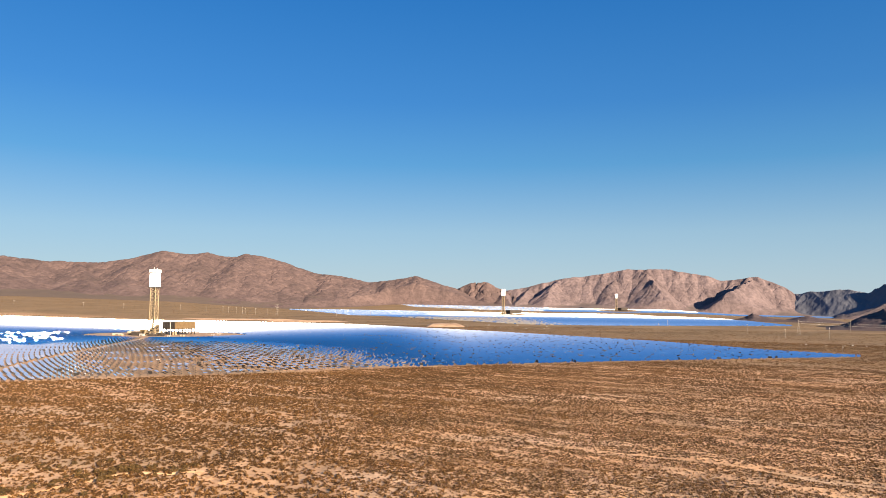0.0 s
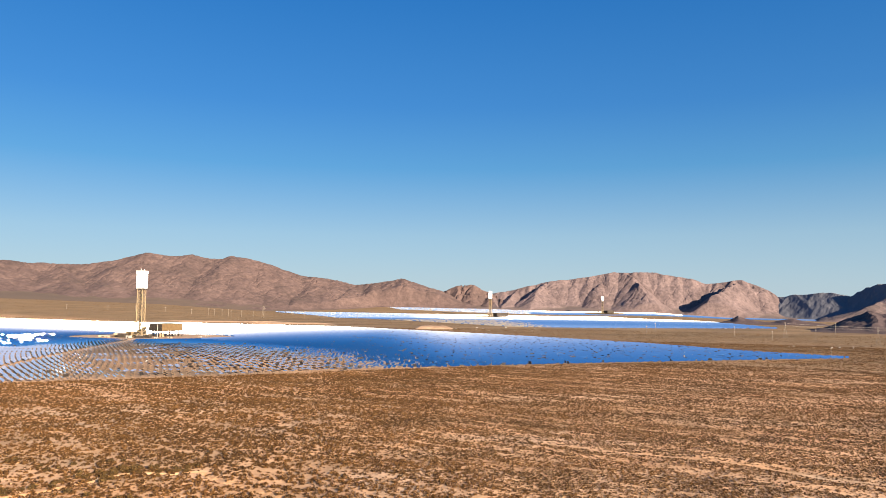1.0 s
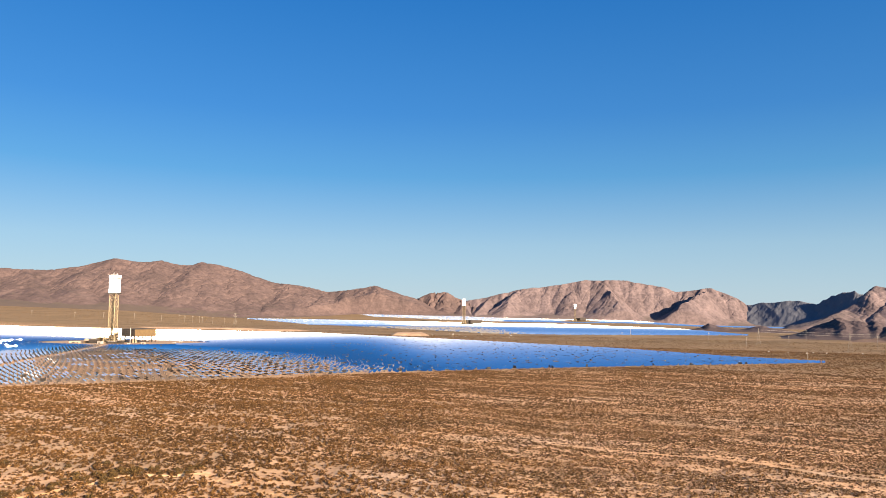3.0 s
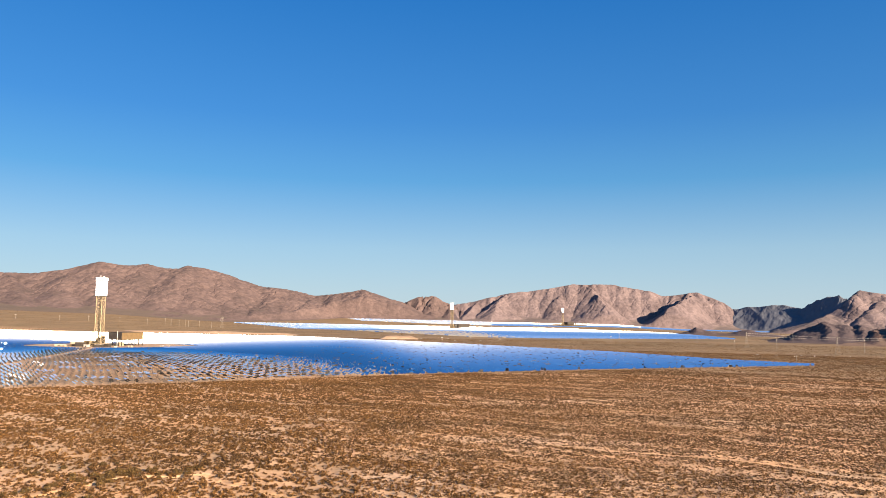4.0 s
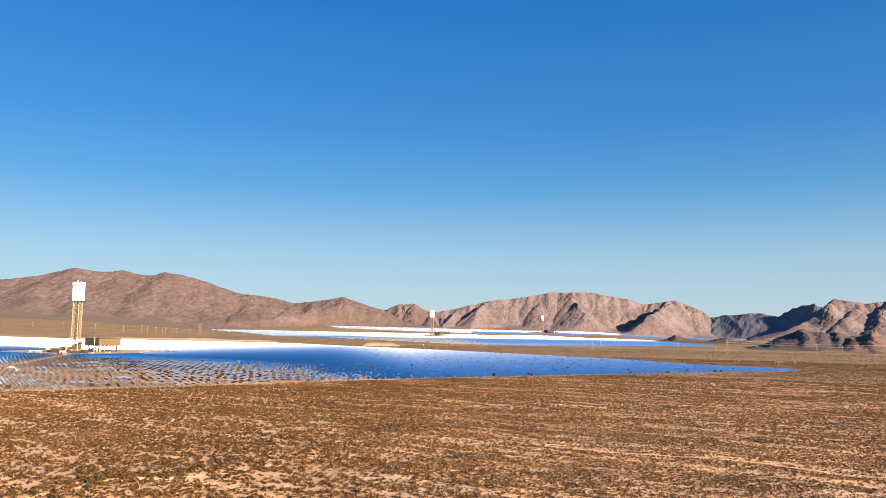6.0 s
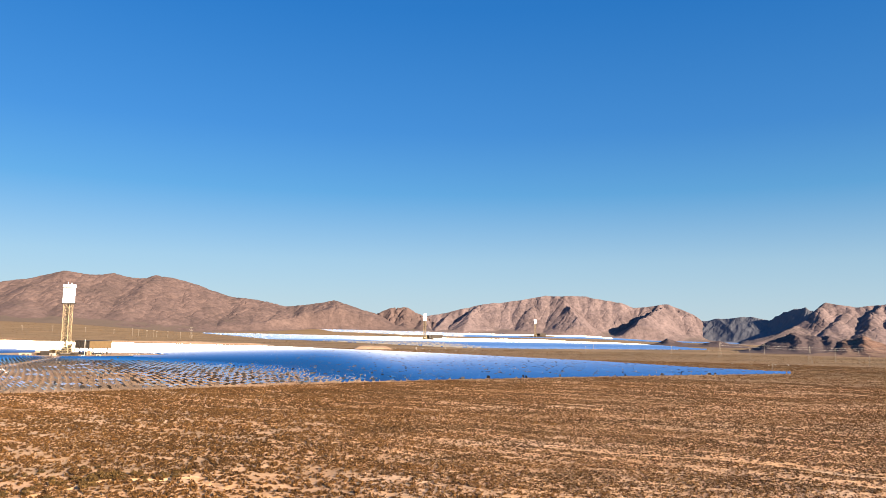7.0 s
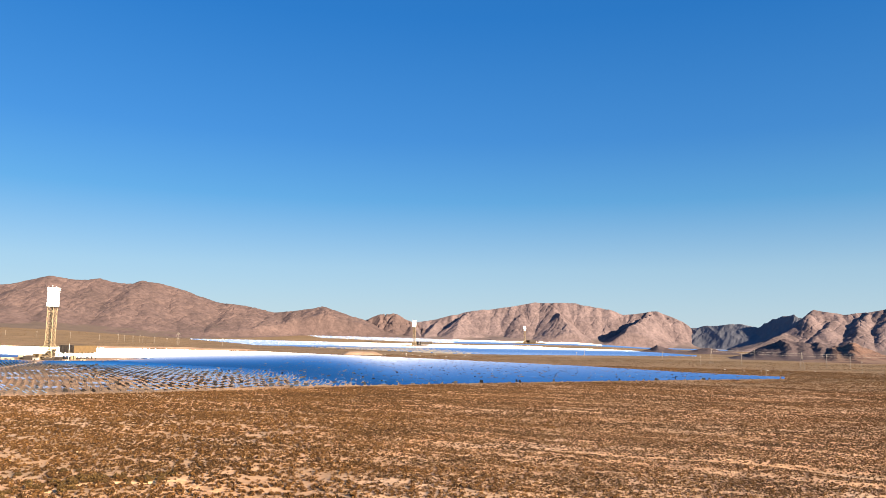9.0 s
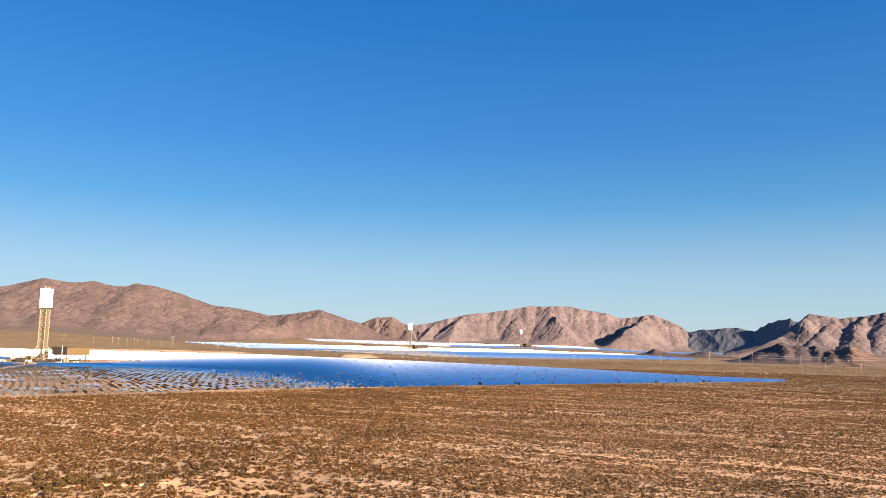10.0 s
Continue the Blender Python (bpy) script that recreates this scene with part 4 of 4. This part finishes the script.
def power_pole(place, height, turn):
    root = new("power_pole")
    root.location = (*place, float(ground_z(*place)))
    root.rotation_euler = (0, 0, radians(turn))
    tagged(root, "tall weathered power pole with a cross-arm", "power pole", "power poles")
    bm = bmesh.new()
    drum(bm, 0, 0, -0.5, height, 0.5, 0.3, 8)
    part("shaft", bm, POLE, root)
    bm = bmesh.new()
    box(bm, -3.2, 3.2, -0.2, 0.2, height - 3.2, height - 2.7)
    box(bm, -2.2, 2.2, -0.2, 0.2, height - 1.2, height - 0.8)
    arm = part("cross_arm", bm, POLE, root)
    for x in (-3, 0.8, 3):
        bm = bmesh.new()
        drum(bm, x, 0, height - 2.7, height - 1.9, 0.16, n=6)
        part("insulator", bm, GREY, arm, "pale grey insulator")
    return root


def power_line(name, tops, sag):
    """A sagging conductor between points."""
    bm = bmesh.new()
    for a, b in zip(tops, tops[1:]):
        a, b = Vector(a), Vector(b)
        pts = [a.lerp(b, k / 10) - Vector((0, 0, sag * 4 * (k / 10) * (1 - k / 10))) for k in range(11)]
        for p, q in zip(pts, pts[1:]):
            beam(bm, p, q, 0.10)
    me = bpy.data.meshes.new(name)
    bm.to_mesh(me)
    bm.free()
    me.materials.append(GREY)
    return tagged(new(name, me), "thin sagging overhead power cable", "power cable", "power cables")


def build_lines():
    lattice_at = [((861, 1787), 40), ((893, 1468), 38), (at_polar(-12.66, 3400), 50), ((1500, 1700), 40), ((250, 2960), 40)]
    for place, h in lattice_at:
        pylon(place, h, 60)
    poles = [((771, 1871), 27), ((866, 1655), 27), ((1124, 2036), 34), ((1027, 1580), 30), ((1073, 1564), 26), ((914, 1317), 24),
             ((654, 2147), 27), ((607, 2076), 20), ((786, 1696), 22), ((638, 1180), 14)]
    poles += [(at_polar(a, 3380), h) for a, h in ((-14.25, 28), (-15.2, 30), (-15.0, 26), (-13.4, 26), (-19.6, 22), (-21.6, 22), (-16.6, 30), (-16.2, 27), (-15.65, 27), (-17.8, 22), (-23.4, 20), (-26.0, 20),
                                                  (-30.2, 20), (-9.6, 34), (-8.2, 26), (-5.6, 27), (-3.0, 26), (1.2, 26), (4.0, 28))]
    for place, h in poles:
        power_pole(place, h, 40)
    for off, f in ((-9, 0.8), (9, 0.8), (-7, 0.94), (7, 0.94)):
        power_line("power_cable", [(861 + off * 0.5, 1787 + off * 0.85, 39 * f), (1500 + off * 0.5, 1700 + off * 0.85, 39 * f)], 9)


def earth_mound(name, corners, top, label):
    """Heap with sloped, uneven sides over an oblong."""
    (x0, y0), (x1, y1) = corners
    nx, ny = 26, 16
    gx, gy = np.meshgrid(np.linspace(0, 1, nx), np.linspace(0, 1, ny), indexing="ij")
    edge = np.minimum(np.minimum(gx, 1 - gx) * 6, np.minimum(gy, 1 - gy) * 4)
    x, y = x0 + (x1 - x0) * gx, y0 + (y1 - y0) * gy
    z = ground_z(x, y) - 0.3 + top * np.clip(edge, 0, 1) * (0.75 + 0.4 * fbm(x / 18, y / 18, 4, 3))
    ob = new(name, array_mesh(name, np.stack([x, y, z], -1).reshape(-1, 3), grid_faces(nx, ny), [TAN], shade=True))
    return tagged(ob, label, "earth mound")


def shed(name, place, size, turn, mat, label, category, group=""):
    w, d, h = size
    root = new(name)
    root.location = (*place, float(ground_z(*place)) - 0.05)
    root.rotation_euler = (0, 0, radians(turn))
    tagged(root, label, category, group)
    bm = bmesh.new()
    box(bm, -w / 2, w / 2, -d / 2, d / 2, 0, h)
    bmesh.ops.bevel(bm, geom=bm.edges[:], offset=min(w, d, h) * 0.03, segments=1, affect="EDGES")
    part("body", bm, mat, root)
    bm = bmesh.new()
    box(bm, -w / 2 - 0.3, w / 2 + 0.3, -d / 2 - 0.3, d / 2 + 0.3, h, h + 0.3)
    part("roof", bm, GREY, root)
    bm = bmesh.new()
    box(bm, -w * 0.2, w * 0.1, -d / 2 - 0.12, -d / 2 - 0.01, 0.05, min(3.0, h * 0.8))
    part("door", bm, DARK_STEEL, root)
    return root


def tank(place, r, h):
    root = new("storage_tank")
    root.location = (*place, float(ground_z(*place)) - 0.05)
    tagged(root, "pale cylindrical steel storage tank beside the tower", "tank", "storage tanks")
    bm = bmesh.new()
    drum(bm, 0, 0, 0, h, r)
    part("shell", bm, TAN, root)
    bm = bmesh.new()
    drum(bm, 0, 0, h, h + 1.2, r + 0.15, r * 0.2)
    part("lid", bm, GREY, root)


def build_yard():
    tx, ty = TOWER_1
    n = 72
    ang = np.linspace(0, 2 * math.pi, n, endpoint=False)
    rad = 1 + 0.05 * np.sin(3 * ang) + 0.04 * np.sin(7 * ang + 1)
    bm = bmesh.new()
    low = [bm.verts.new((tx + 15 + 165 * q * math.cos(a), ty + 30 + 115 * q * math.sin(a), 0.25)) for a, q in zip(ang, rad)]
    top = [bm.verts.new((tx + 15 + 163 * q * math.cos(a), ty + 30 + 113 * q * math.sin(a), 0.6)) for a, q in zip(ang, rad)]
    for v in low:
        v.co.z = -0.3
    for k in range(n):
        bm.faces.new((low[k], low[(k + 1) % n], top[(k + 1) % n], top[k]))
    bm.faces.new(top)
    me = bpy.data.meshes.new("yard")
    bm.to_mesh(me)
    bm.free()
    me.materials.append(TAN)
    tagged(new("yard", me), "graded tan gravel yard round the tower", "yard", kind="structure")
    # dirt track through the mirrors
    pts, verts, faces = [], [], []
    for (x0, y0), (x1, y1) in zip(ROAD, ROAD[1:]):
        for k in range(20):
            pts.append((x0 + (x1 - x0) * k / 20, y0 + (y1 - y0) * k / 20))
    for k, (x, y) in enumerate(pts):
        z = float(ground_z(x, y)) + 0.12
        verts += [(x - 5, y, z), (x + 5, y, z)]
        if k:
            faces.append((2 * k - 2, 2 * k - 1, 2 * k + 1, 2 * k))
    tagged(new("road", array_mesh("road", verts, faces, [TAN])), "pale dirt service track between mirror rows", "road", kind="structure")
    rng = random.Random(4)
    for dx, dy, w, d, h, mat in ((-34, -6, 16, 10, 9, DARK_STEEL), (-26, 14, 14, 12, 12, BROWN_CLAD), (-52, 10, 14, 9, 5, BROWN_CLAD), (22, -14, 12, 8, 7, DARK_STEEL),
                                 (-16, -18, 10, 6, 5, GREY), (8, -20, 16, 5, 5, DARK_STEEL), (-78, 6, 18, 8, 4, TAN), (-64, -8, 10, 6, 4, TAN), (70, -22, 9, 5, 3.5, TAN)):
        shed("plant_building", (tx + dx, ty + dy), (w, d, h), rng.uniform(-20, 20), mat, "small boxy plant building beside the solar tower", "plant building", "plant buildings")
    for dx, dy, r, h in ((-44, 20, 6, 9), (-60, 24, 5, 8), (34, 30, 5, 8)):
        tank((tx + dx, ty + dy), r, h)
    for k in range(6):
        a = rng.uniform(0, 6.28)
        q = rng.uniform(0.55, 0.95)
        shed("container", (tx + 15 + 150 * q * math.cos(a), ty + 30 + 104 * q * math.sin(a)), (rng.uniform(4, 8), 2.4, 2.2), rng.uniform(-40, 40),
             rng.choice((WHITE, GREY, GREY, TAN)), "pale steel storage container on the gravel yard", "container", "storage containers")
    # vent stack before the condenser
    root = new("vent_stack")
    root.location = (-575, 1560, 0)
    tagged(root, "thin grey vent stack beside the condenser building", "vent stack")
    bm = bmesh.new()
    drum(bm, 0, 0, 0, 32, 0.7, 0.6, 12)
    part("pipe", bm, GREY, root)
    bm = bmesh.new()
    box(bm, -1.4, 1.4, -1.4, 1.4, 0, 1.0)
    part("footing", bm, GREY, root)
    earth_mound("earth_mound", ((-50, 2190), (66, 2300)), 9, "flat-topped tan earth mound between the mirror fields")
    earth_mound("earth_berm", ((-640, 2560), (-330, 2620)), 5, "long low tan earth berm behind the mirrors")
    earth_mound("earth_berm", ((-960, 2700), (-500, 2760)), 5, "long low tan earth berm behind the mirrors")
    for k in range(14):
        x, y = rng.uniform(40, 330), rng.uniform(2080, 2420)
        if inside(np.array([x]), np.array([y]), FIELD_2)[0] or inside(np.array([x]), np.array([y]), FIELD_1)[0]:
            continue
        shed("container", (x, y), (rng.uniform(2, 4.5), 2, rng.uniform(0.9, 1.6)), rng.uniform(-60, 60),
             rng.choice((WHITE, GREY, TAN)), "pale steel storage container on bare soil", "container", "storage containers")
    for k in range(9):
        x, y = 690 + 22 * k + rng.uniform(-6, 6), 1420 + rng.uniform(-30, 30)
        shed("container", (x, y), (rng.uniform(1.5, 3), 1.4, 1.1), rng.uniform(-60, 60), rng.choice((WHITE, TAN)), "pale steel storage container on bare soil", "container", "storage containers")


build_lines()
build_yard()
